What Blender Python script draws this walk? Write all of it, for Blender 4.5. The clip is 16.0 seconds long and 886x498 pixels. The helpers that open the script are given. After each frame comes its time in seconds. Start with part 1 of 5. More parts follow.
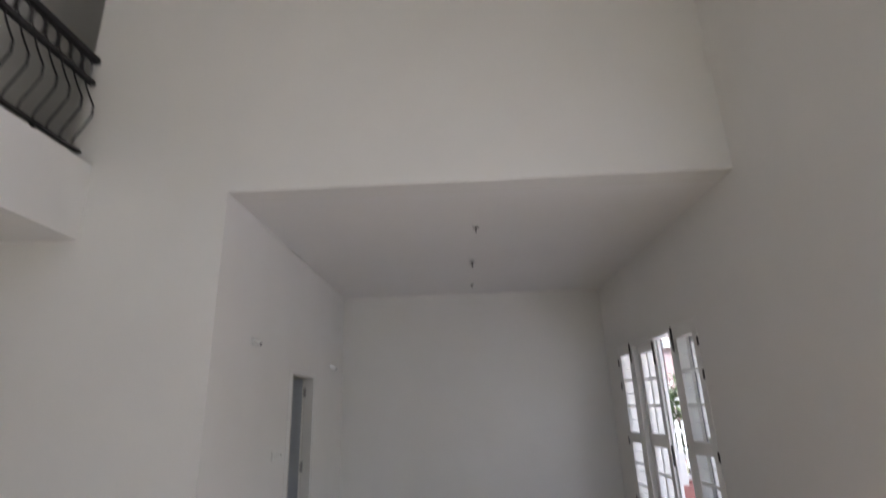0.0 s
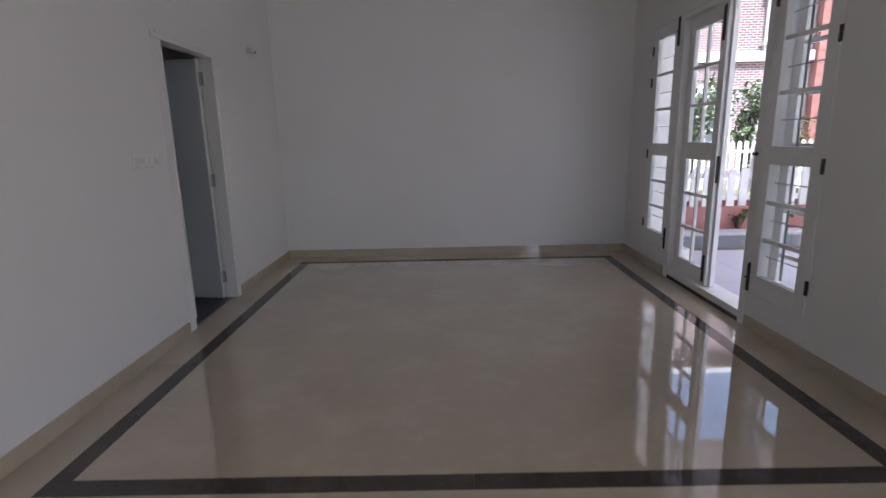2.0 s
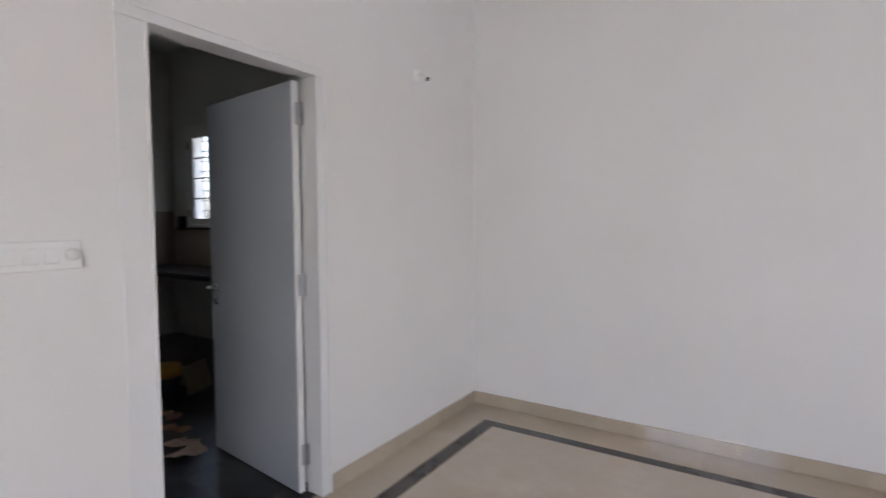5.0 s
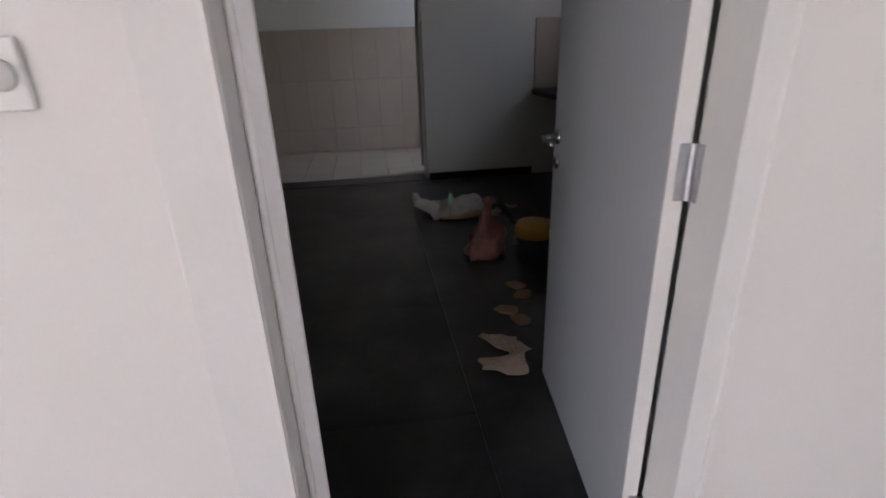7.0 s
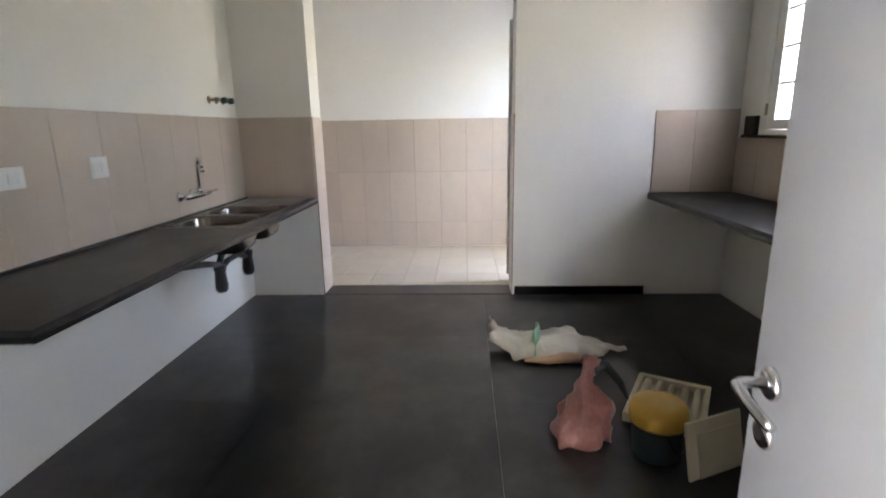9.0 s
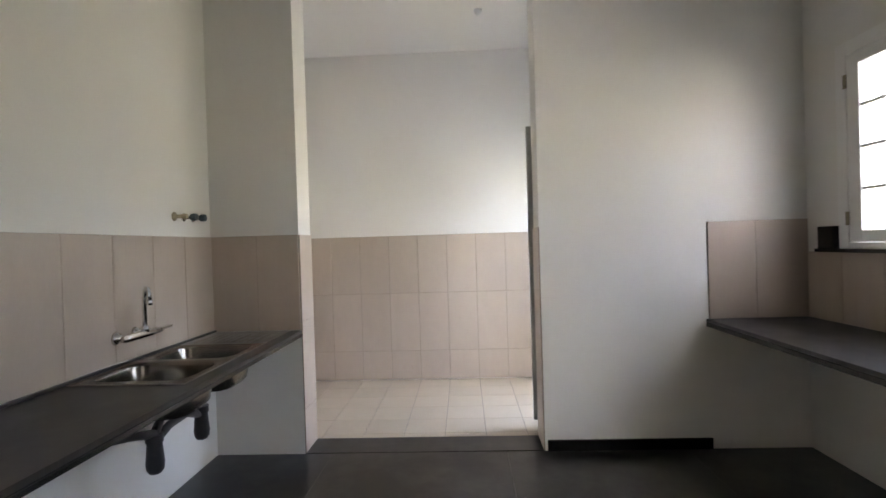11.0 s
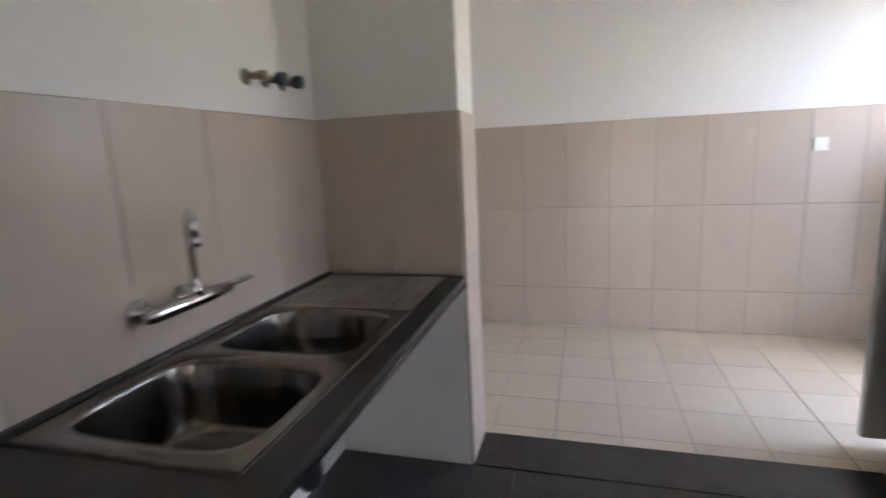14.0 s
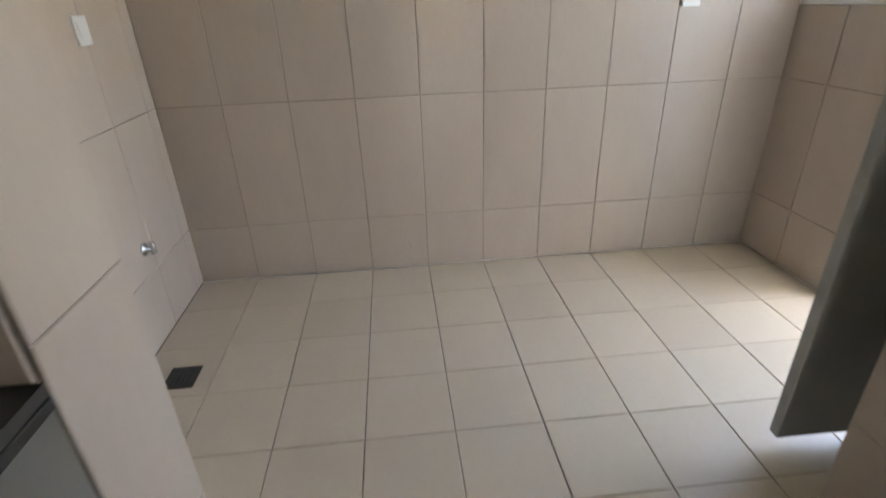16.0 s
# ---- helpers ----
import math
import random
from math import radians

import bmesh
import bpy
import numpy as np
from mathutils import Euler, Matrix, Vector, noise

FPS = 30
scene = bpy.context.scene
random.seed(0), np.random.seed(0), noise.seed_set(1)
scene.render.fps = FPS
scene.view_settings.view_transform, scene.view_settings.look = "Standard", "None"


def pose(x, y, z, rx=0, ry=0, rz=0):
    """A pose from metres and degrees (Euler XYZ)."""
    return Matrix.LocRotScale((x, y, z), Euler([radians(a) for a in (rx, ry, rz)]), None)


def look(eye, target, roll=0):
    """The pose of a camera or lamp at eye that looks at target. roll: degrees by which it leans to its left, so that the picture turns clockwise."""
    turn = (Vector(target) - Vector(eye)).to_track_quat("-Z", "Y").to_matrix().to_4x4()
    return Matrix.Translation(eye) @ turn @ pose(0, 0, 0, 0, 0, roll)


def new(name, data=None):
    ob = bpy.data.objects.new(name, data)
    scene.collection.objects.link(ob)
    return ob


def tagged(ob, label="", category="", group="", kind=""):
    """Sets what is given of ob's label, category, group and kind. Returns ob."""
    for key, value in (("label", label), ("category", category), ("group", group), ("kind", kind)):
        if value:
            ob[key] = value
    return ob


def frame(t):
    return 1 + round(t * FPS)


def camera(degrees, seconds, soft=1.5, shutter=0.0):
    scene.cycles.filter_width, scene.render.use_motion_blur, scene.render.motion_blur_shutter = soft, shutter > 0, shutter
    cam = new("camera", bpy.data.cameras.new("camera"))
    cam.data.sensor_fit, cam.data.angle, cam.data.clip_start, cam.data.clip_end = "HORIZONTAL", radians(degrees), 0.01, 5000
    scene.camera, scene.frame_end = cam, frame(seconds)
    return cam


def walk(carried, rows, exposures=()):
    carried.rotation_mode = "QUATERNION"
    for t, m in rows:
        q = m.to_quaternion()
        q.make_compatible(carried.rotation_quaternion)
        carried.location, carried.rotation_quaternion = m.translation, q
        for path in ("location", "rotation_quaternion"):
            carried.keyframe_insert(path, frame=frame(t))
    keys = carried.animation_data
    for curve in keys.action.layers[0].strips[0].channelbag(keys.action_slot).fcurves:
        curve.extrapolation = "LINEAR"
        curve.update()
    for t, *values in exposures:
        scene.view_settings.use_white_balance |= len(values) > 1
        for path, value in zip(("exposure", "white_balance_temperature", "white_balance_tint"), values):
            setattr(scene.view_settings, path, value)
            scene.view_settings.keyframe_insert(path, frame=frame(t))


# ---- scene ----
cam = camera(82.7, 16.0, shutter=0.4)
EXPOSURES = [
    (0, 1.63, 6500, 13), (0.5, 1.73, 6450, 18), (1, 1.58, 6400, 17), (1.5, 1.53, 6300, 17), (2, 1.3, 6250, 17), (2.5, 1.0, 6200, 14), (3, 1.35, 6400, 12), (3.5, 1.0, 6550, 16), (4, 1.65, 7300, 11),
    (4.5, 2.48, 6600, 17), (5.2, 2.68, 6400, 16), (7.3, 3.1, 6650, 21), (7.5, 3.2, 6650, 21), (8, 3.85, 6950, 20), (8.5, 5.1, 6800, 15), (9, 5.6, 7000, 17),
    (9.7, 5.75, 7150, 18), (12, 5.05, 7300, 17), (12.5, 5.3, 7000, 21), (13, 5.78, 6700, 19), (13.5, 5.85, 6850, 19), (14, 5.17, 6950, 22), (14.5, 5.02, 7200, 22), (15, 5.07, 7500, 20), (15.5, 5.35, 7600, 17), (16, 4.85, 7450, 14),
]
PATH = [
    (0, (0.218, -0.037, 1.678), (0.161, 1.868, 2.283), -2.0),
    (0.5, (0.225, 0.426, 1.539), (0.192, 2.414, 1.754), -1.2),
    (1, (0.26, 0.96, 1.454), (0.26, 2.958, 1.358), -1.1),
    (1.5, (0.324, 1.442, 1.408), (0.294, 3.415, 1.081), -1.3),
    (2, (0.285, 1.938, 1.391), (0.271, 3.891, 0.963), -1.3),
    (2.5, (0.35, 2.402, 1.387), (0.338, 4.378, 1.076), -1.2),
    (3, (0.413, 2.916, 1.459), (0.441, 4.911, 1.32), -0.5),
    (3.5, (0.478, 3.384, 1.441), (0.522, 5.38, 1.329), 0.2),
    (4, (0.514, 3.797, 1.444), (0.32, 5.782, 1.304), 0.5),
    (4.5, (0.431, 4.233, 1.392), (-0.183, 6.132, 1.269), 0.0),
    (5, (0.197, 4.646, 1.4), (-0.879, 6.327, 1.286), -0.2),
    (5.2, (0.107, 4.798, 1.405), (-1.157, 6.345, 1.3), -0.4),
    (7.3, (-1.089, 5.875, 1.307), (-2.9, 5.987, 0.465), -2.6),
    (7.5, (-1.201, 5.907, 1.306), (-2.999, 5.941, 0.433), -2.8),
    (8, (-1.437, 5.971, 1.298), (-3.248, 5.841, 0.459), -1.9),
    (8.5, (-1.635, 6.011, 1.32), (-3.504, 5.804, 0.641), -1.7),
    (9, (-1.846, 5.975, 1.394), (-3.791, 5.886, 0.935), -1.0),
    (9.5, (-2.036, 5.94, 1.399), (-4.018, 6.005, 1.144), -1.0),
    (9.7, (-2.137, 5.935, 1.42), (-4.129, 6.041, 1.276), -0.7),
    (12, (-2.929, 5.718, 1.418), (-4.882, 5.284, 1.448), -0.6),
    (12.5, (-3.155, 5.581, 1.407), (-4.907, 4.631, 1.237), 0.5),
    (13, (-3.376, 5.364, 1.406), (-4.951, 4.168, 1.109), -0.8),
    (13.2, (-3.472, 5.278, 1.39), (-5.07, 4.116, 1.083), -1.4),
    (13.5, (-3.685, 5.243, 1.38), (-5.368, 4.218, 1.039), -2.2),
    (14, (-4.077, 5.2, 1.359), (-5.966, 4.661, 0.984), -2.8),
    (14.5, (-4.483, 5.215, 1.348), (-6.397, 5.085, 0.782), -2.3),
    (15, (-4.816, 5.189, 1.281), (-6.64, 5.304, 0.468), -2.3),
    (15.5, (-5.153, 5.219, 1.297), (-6.893, 5.369, 0.322), -2.5),
    (16, (-5.426, 5.249, 1.317), (-7.214, 5.402, 0.434), -2.1),
]
walk(cam, [(t, look(eye, target, roll)) for t, eye, target, roll in PATH], EXPOSURES)

# ---- world, sun, large lights ----
world = bpy.data.worlds.new("world")
scene.world = world
world.use_nodes = True
wn, wl = world.node_tree.nodes, world.node_tree.links
sky = wn.new("ShaderNodeTexSky")
sky.sky_type = "NISHITA"
sky.sun_disc = False
sky.sun_elevation, sky.sun_rotation = radians(62), radians(120)
sky.air_density, sky.dust_density = 1.0, 4.0
wl.new(sky.outputs[0], wn["Background"].inputs[0])
wn["Background"].inputs[1].default_value = 0.15
sun = new("sun", bpy.data.lights.new("sun", "SUN"))
sun.data.energy, sun.data.angle, sun.data.color = 4.8, radians(12), (0.88, 0.94, 1)
sun.matrix_world = look((13, -4, 28), (8, 10, 0))


def area_light(name, x, y, z, target, w, h, power, color=(1, 1, 1)):
    """An area lamp at or just outside an opening, standing in for daylight."""
    data = bpy.data.lights.new(name, "AREA")
    data.shape, data.size, data.size_y, data.energy, data.color = "RECTANGLE", w, h, power, color
    ob = new(name, data)
    ob.matrix_world = look((x, y, z), target)
    return ob


XR_OUT = 2.64
# three living room lamps are added fill, set in assumed openings out of view
area_light("fill_living_low", -1.0, -4.62, 1.5, (-1.0, 0, 1.5), 3.4, 2.2, 0.2, (1, 0.97, 0.94))
area_light("fill_living_high", -1.0, -4.62, 4.6, (-1.0, 0, 4.6), 3.4, 2.0, 2.3, (0.95, 0.97, 1))
area_light("fill_living_east", XR_OUT, 1.1, 1.4, (-2.0, 1.1, 1.4), 2.6, 2.1, 6, (0.92, 0.945, 0.98))
area_light("daylight_kitchen", -4.75, 8.95, 2.15, (-4.75, 4.0, 1.75), 1.1, 0.7, 0.48, (1, 0.99, 0.96))
area_light("daylight_utility_door", -6.88, 7.62, 1.05, (-6.88, 0, 1.05), 0.72, 2.1, 0.06, (1, 0.98, 0.95))
area_light("daylight_utility_window", -7.62, 7.62, 1.8, (-7.62, 0, 1.8), 0.5, 1.1, 0.012, (1, 0.98, 0.95))


# ---- materials ----
def mat(name, a, b=None, rough=0.5, metal=0.0, scale=6.0, fine=80.0, bump=0.08, spread=0.5, rand=0.0,
        rough_var=0.1, stretch=(1, 1, 1), detail=4.0, bump_dist=0.01, coat=0.0, dust=None, specular=0.5):
    """Procedural surface: a broad and a fine variation between two colours, relief, uneven gloss."""
    m = bpy.data.materials.new(name)
    m.use_nodes = True
    nt = m.node_tree
    n, l = nt.nodes, nt.links
    bs = n["Principled BSDF"]
    b = b or tuple(c * 0.86 for c in a)
    tc, mp = n.new("ShaderNodeTexCoord"), n.new("ShaderNodeMapping")
    mp.inputs["Scale"].default_value = stretch
    l.new(tc.outputs["Object"], mp.inputs[0])
    info = n.new("ShaderNodeObjectInfo")
    shift = n.new("ShaderNodeVectorMath")
    shift.operation = "ADD"
    sc = n.new("ShaderNodeVectorMath")
    sc.operation = "SCALE"
    sc.inputs[3].default_value = 37.0 if rand else 0.0
    comb = n.new("ShaderNodeCombineXYZ")
    l.new(info.outputs["Random"], comb.inputs[0])
    l.new(info.outputs["Random"], comb.inputs[1])
    l.new(comb.outputs[0], sc.inputs[0])
    l.new(mp.outputs[0], shift.inputs[0])
    l.new(sc.outputs[0], shift.inputs[1])
    n1, n2 = n.new("ShaderNodeTexNoise"), n.new("ShaderNodeTexNoise")
    for k, s in ((n1, scale), (n2, fine)):
        k.inputs["Scale"].default_value, k.inputs["Detail"].default_value = s, detail
        l.new(shift.outputs[0], k.inputs["Vector"])
    mixf = n.new("ShaderNodeMix")
    mixf.inputs[0].default_value = 0.35
    l.new(n1.outputs[0], mixf.inputs[2])
    l.new(n2.outputs[0], mixf.inputs[3])
    ramp = n.new("ShaderNodeMapRange")
    ramp.inputs[1].default_value, ramp.inputs[2].default_value = 0.5 - spread * 0.4, 0.5 + spread * 0.4
    l.new(mixf.outputs[0], ramp.inputs[0])
    mix = n.new("ShaderNodeMix")
    mix.data_type = "RGBA"
    mix.inputs[6].default_value, mix.inputs[7].default_value = (*a, 1), (*b, 1)
    l.new(ramp.outputs[0], mix.inputs[0])
    col = mix.outputs[2]
    if rand:
        hs = n.new("ShaderNodeHueSaturation")
        mr = n.new("ShaderNodeMapRange")
        mr.inputs[3].default_value, mr.inputs[4].default_value = 1 - rand, 1 + rand
        l.new(info.outputs["Random"], mr.inputs[0])
        l.new(mr.outputs[0], hs.inputs["Value"])
        l.new(col, hs.inputs["Color"])
        col = hs.outputs[0]
    rr = n.new("ShaderNodeMapRange")
    rr.inputs[3].default_value, rr.inputs[4].default_value = max(0.02, rough - rough_var), min(1, rough + rough_var)
    l.new(n1.outputs[0], rr.inputs[0])
    rough_out = rr.outputs[0]
    if dust:
        # settled dust and scuffs with shapes of their own
        nd = n.new("ShaderNodeTexNoise")
        nd.inputs["Scale"].default_value, nd.inputs["Detail"].default_value = dust[1], 8.0 if dust[1] > 2 else 6.0
        nd.inputs["Roughness"].default_value = 0.65
        l.new(tc.outputs["Object"], nd.inputs["Vector"])
        dr = n.new("ShaderNodeMapRange")
        dr.inputs[1].default_value, dr.inputs[2].default_value = dust[2], dust[2] + 0.3
        dr.inputs[4].default_value = dust[3]
        l.new(nd.outputs[0], dr.inputs[0])
        dm = n.new("ShaderNodeMix")
        dm.data_type = "RGBA"
        dm.inputs[7].default_value = (*dust[0], 1)
        l.new(dr.outputs[0], dm.inputs[0])
        l.new(col, dm.inputs[6])
        col = dm.outputs[2]
    l.new(col, bs.inputs["Base Color"])
    l.new(rough_out, bs.inputs["Roughness"])
    bs.inputs["Metallic"].default_value = metal
    bs.inputs["Coat Weight"].default_value = coat
    bs.inputs["Specular IOR Level"].default_value = specular
    if bump:
        bp = n.new("ShaderNodeBump")
        bp.inputs["Strength"].default_value, bp.inputs["Distance"].default_value = bump, bump_dist
        l.new(n2.outputs[0], bp.inputs["Height"])
        l.new(bp.outputs[0], bs.inputs["Normal"])
    return m


def glass_mat(name, tint=(0.96, 0.98, 0.97)):
    m = bpy.data.materials.new(name)
    m.use_nodes = True
    bs = m.node_tree.nodes["Principled BSDF"]
    bs.inputs["Base Color"].default_value = (*tint, 1)
    bs.inputs["Roughness"].default_value = 0.02
    bs.inputs["Transmission Weight"].default_value = 1.0
    bs.inputs["IOR"].default_value = 1.1
    return m


def brick_mat(name, a, b, mortar, scale, axes="xz"):
    m = bpy.data.materials.new(name)
    m.use_nodes = True
    n, l = m.node_tree.nodes, m.node_tree.links
    bs = n["Principled BSDF"]
    tc, sp, cb = n.new("ShaderNodeTexCoord"), n.new("ShaderNodeSeparateXYZ"), n.new("ShaderNodeCombineXYZ")
    l.new(tc.outputs["Object"], sp.inputs[0])
    l.new(sp.outputs["XYZ".index(axes[0].upper())], cb.inputs[0])
    l.new(sp.outputs["XYZ".index(axes[1].upper())], cb.inputs[1])
    bt = n.new("ShaderNodeTexBrick")
    bt.inputs["Color1"].default_value, bt.inputs["Color2"].default_value = (*a, 1), (*b, 1)
    bt.inputs["Mortar"].default_value = (*mortar, 1)
    bt.inputs["Scale"].default_value, bt.inputs["Mortar Size"].default_value = scale, 0.022
    bt.inputs["Brick Width"].default_value, bt.inputs["Row Height"].default_value = 0.5, 0.17
    l.new(cb.outputs[0], bt.inputs["Vector"])
    l.new(bt.outputs["Color"], bs.inputs["Base Color"])
    bs.inputs["Roughness"].default_value = 0.85
    bp = n.new("ShaderNodeBump")
    bp.inputs["Strength"].default_value = 0.4
    l.new(bt.outputs["Fac"], bp.inputs["Height"])
    bp.invert = True
    l.new(bp.outputs[0], bs.inputs["Normal"])
    return m


PAINT = mat("wall_paint", (0.79, 0.775, 0.75), (0.75, 0.735, 0.71), 0.62, scale=1.3, fine=120, bump=0.12, bump_dist=0.002)
PAINT_K = mat("kitchen_paint", (0.76, 0.745, 0.70), (0.71, 0.695, 0.65), 0.6, scale=1.6, fine=120, bump=0.12, bump_dist=0.002)
CEIL = mat("ceiling_paint", (0.80, 0.785, 0.77), (0.77, 0.755, 0.74), 0.7, scale=1.1, fine=140, bump=0.1, bump_dist=0.002)
ENAMEL = mat("white_enamel", (0.80, 0.79, 0.77), (0.75, 0.74, 0.71), 0.32, scale=3, fine=60, bump=0.04, bump_dist=0.002)
FRAME_P = mat("frame_paint", (0.77, 0.765, 0.75), (0.72, 0.715, 0.70), 0.38, scale=3, fine=70, bump=0.06, bump_dist=0.002)
LEAF_P = mat("grey_door_paint", (0.61, 0.645, 0.705), (0.575, 0.61, 0.665), 0.42, scale=2.2, fine=90, bump=0.06, bump_dist=0.002)
LEAF_E = mat("door_edge_paint", (0.76, 0.75, 0.73), (0.70, 0.69, 0.67), 0.4, scale=4, fine=90, bump=0.05, bump_dist=0.002)
# grey utility door paint, darkened with the shade of its backlit face
LEAF_U = mat("backlit_door_paint", (0.36, 0.36, 0.34), (0.30, 0.30, 0.28), 0.45, scale=3, fine=90, bump=0.06, bump_dist=0.002)
MARBLE = mat("beige_marble", (0.52, 0.42, 0.31), (0.42, 0.33, 0.235), 0.02, scale=1.5, fine=14, bump=0.0, spread=0.8, specular=0.9, coat=1.0,
             rough_var=0.01, detail=8, bump_dist=0.001, dust=((0.60, 0.515, 0.40), 2.2, 0.50, 0.6))
MARBLE_B = mat("beige_marble_border", (0.53, 0.445, 0.34), (0.42, 0.345, 0.255), 0.07, coat=0.6, scale=3.2, fine=22, bump=0.006, spread=0.9,
               rough_var=0.03, detail=8, rand=0.06, bump_dist=0.001)
EMPERADOR = mat("dark_marble", (0.030, 0.022, 0.020), (0.075, 0.058, 0.050), 0.06, scale=5, fine=28, bump=0.005, spread=0.55,
                rough_var=0.02, detail=10, rand=0.25, bump_dist=0.001, dust=((0.30, 0.26, 0.22), 9.0, 0.62, 0.6))
GRANITE = mat("black_granite", (0.012, 0.012, 0.0125), (0.0135, 0.0132, 0.0132), 0.28, scale=30, fine=220, bump=0.0, spread=1.4,
              rough_var=0.0, detail=3, rand=0.12, bump_dist=0.001, dust=((0.13, 0.122, 0.113), 1.9, 0.43, 0.5))
GRANITE_E = mat("polished_granite_edge", (0.008, 0.008, 0.0085), (0.013, 0.0125, 0.0125), 0.25, scale=30, fine=220, bump=0.01, spread=1.4,
                rough_var=0.03, detail=3, bump_dist=0.001)
for m_ in (MARBLE, MARBLE_B):
    m_.node_tree.nodes["Principled BSDF"].inputs["Coat IOR"].default_value = 1.8
GRANITE_T = mat("black_granite_top", (0.010, 0.009, 0.0088), (0.028, 0.025, 0.023), 0.42, scale=4, fine=190, bump=0.03, spread=0.6,
                rough_var=0.1, detail=6, bump_dist=0.001, dust=((0.12, 0.108, 0.096), 7.0, 0.50, 0.3))
TILE = mat("wall_tile", (0.50, 0.414, 0.342), (0.445, 0.366, 0.30), 0.3, scale=4.5, fine=34, bump=0.02, spread=0.7, rand=0.05, stretch=(2.2, 2.2, 0.8),
           detail=6, rough_var=0.05, bump_dist=0.001)
GROUT = mat("grout", (0.30, 0.25, 0.20), (0.15, 0.12, 0.095), 0.9, scale=20, fine=120, bump=0.2, bump_dist=0.002)
FTILE = mat("floor_tile", (0.575, 0.482, 0.358), (0.525, 0.435, 0.318), 0.34, scale=5, fine=40, bump=0.02, spread=0.7, rand=0.045,
            detail=6, rough_var=0.05, bump_dist=0.001)
CHROME = mat("chrome", (0.78, 0.78, 0.78), (0.68, 0.68, 0.68), 0.12, 1.0, scale=8, bump=0.0, rough_var=0.05)
STEEL = mat("brushed_steel", (0.40, 0.375, 0.345), (0.31, 0.29, 0.265), 0.42, 0.9, scale=5, fine=90, bump=0.02, stretch=(1, 6, 1), rough_var=0.08,
            dust=((0.16, 0.14, 0.12), 6.0, 0.42, 0.75))
STEEL_IN = mat("bowl_steel", (0.25, 0.225, 0.195), (0.19, 0.17, 0.15), 0.22, 1.0, scale=5, fine=90, bump=0.02, rough_var=0.08)
HINGE = mat("hinge_steel", (0.46, 0.46, 0.47), (0.36, 0.36, 0.37), 0.35, 1.0, scale=20, bump=0.02)
DARKMETAL = mat("dark_metal", (0.075, 0.07, 0.065), (0.045, 0.04, 0.038), 0.5, 0.6, scale=20, bump=0.05)
IRON = mat("black_iron", (0.018, 0.016, 0.018), (0.03, 0.027, 0.027), 0.4, 0.3, scale=20, bump=0.08)
BLACKP = mat("black_plastic", (0.016, 0.016, 0.018), (0.03, 0.03, 0.032), 0.42, scale=12, bump=0.03)
WHITEP = mat("white_plastic", (0.80, 0.80, 0.78), (0.76, 0.76, 0.73), 0.3, scale=10, bump=0.0)
BRASS = mat("dull_brass", (0.36, 0.31, 0.22), (0.28, 0.24, 0.17), 0.38, 0.9, scale=20, bump=0.03)
TEAL = mat("teal_cap", (0.02, 0.055, 0.07), (0.015, 0.04, 0.05), 0.4, scale=20, bump=0.0)
GLASS = glass_mat("window_glass")
PAVE = mat("grey_paving", (0.53, 0.52, 0.575), (0.45, 0.44, 0.49), 0.6, scale=1.2, fine=50, bump=0.1, spread=0.8)
STONE = mat("ledge_stone", (0.27, 0.28, 0.31), (0.20, 0.205, 0.23), 0.6, scale=4, fine=50, bump=0.2, rand=0.1)
# red oxide paint, paled so its colour carries the washed-out outdoor glare
REDP = mat("washed_red_paint", (0.42, 0.19, 0.165), (0.35, 0.155, 0.135), 0.7, scale=2.0, fine=40, bump=0.15, rand=0.05)
BRICK = mat("red_brick", (0.30, 0.075, 0.065), (0.21, 0.05, 0.045), 0.8, scale=9, fine=70, bump=0.3, rand=0.18)
MORTAR = mat("white_mortar", (0.62, 0.56, 0.53), (0.52, 0.46, 0.43), 0.9, scale=18, fine=90, bump=0.3)
# brick colours likewise paled for bright haze over the far house
FACADE = brick_mat("brick_facade", (0.28, 0.155, 0.15), (0.22, 0.125, 0.125), (0.60, 0.57, 0.58), 2.4)
LEAFG = mat("leaf_green", (0.055, 0.10, 0.035), (0.10, 0.13, 0.045), 0.5, scale=14, fine=60, bump=0.05, rand=0.2)
LEAFY = mat("leaf_rusty", (0.20, 0.12, 0.045), (0.12, 0.11, 0.04), 0.5, scale=14, fine=60, bump=0.05)
PETAL = mat("white_petal", (0.78, 0.78, 0.76), (0.70, 0.70, 0.70), 0.6, scale=20, bump=0.0)
TWIG = mat("twig_bark", (0.14, 0.09, 0.06), (0.09, 0.06, 0.04), 0.85, scale=20, bump=0.3)
SOIL = mat("soil", (0.10, 0.065, 0.04), (0.06, 0.04, 0.026), 0.95, scale=8, fine=60, bump=0.6, bump_dist=0.03)
ROADM = mat("road_asphalt", (0.06, 0.06, 0.062), (0.045, 0.045, 0.047), 0.85, scale=4, fine=120, bump=0.3)
GROUNDM = mat("earth_ground", (0.16, 0.14, 0.10), (0.10, 0.11, 0.06), 0.9, scale=0.7, fine=12, bump=0.3)
BAGW = mat("woven_sack", (0.62, 0.58, 0.50), (0.50, 0.46, 0.38), 0.6, scale=5, fine=120, bump=0.25, bump_dist=0.003)
BAGG = mat("sack_green_print", (0.20, 0.42, 0.24), (0.30, 0.50, 0.33), 0.55, scale=9, fine=80, bump=0.2, bump_dist=0.003)
BAGO = mat("sack_orange_print", (0.60, 0.32, 0.16), (0.52, 0.40, 0.28), 0.55, scale=9, fine=80, bump=0.2, bump_dist=0.003)
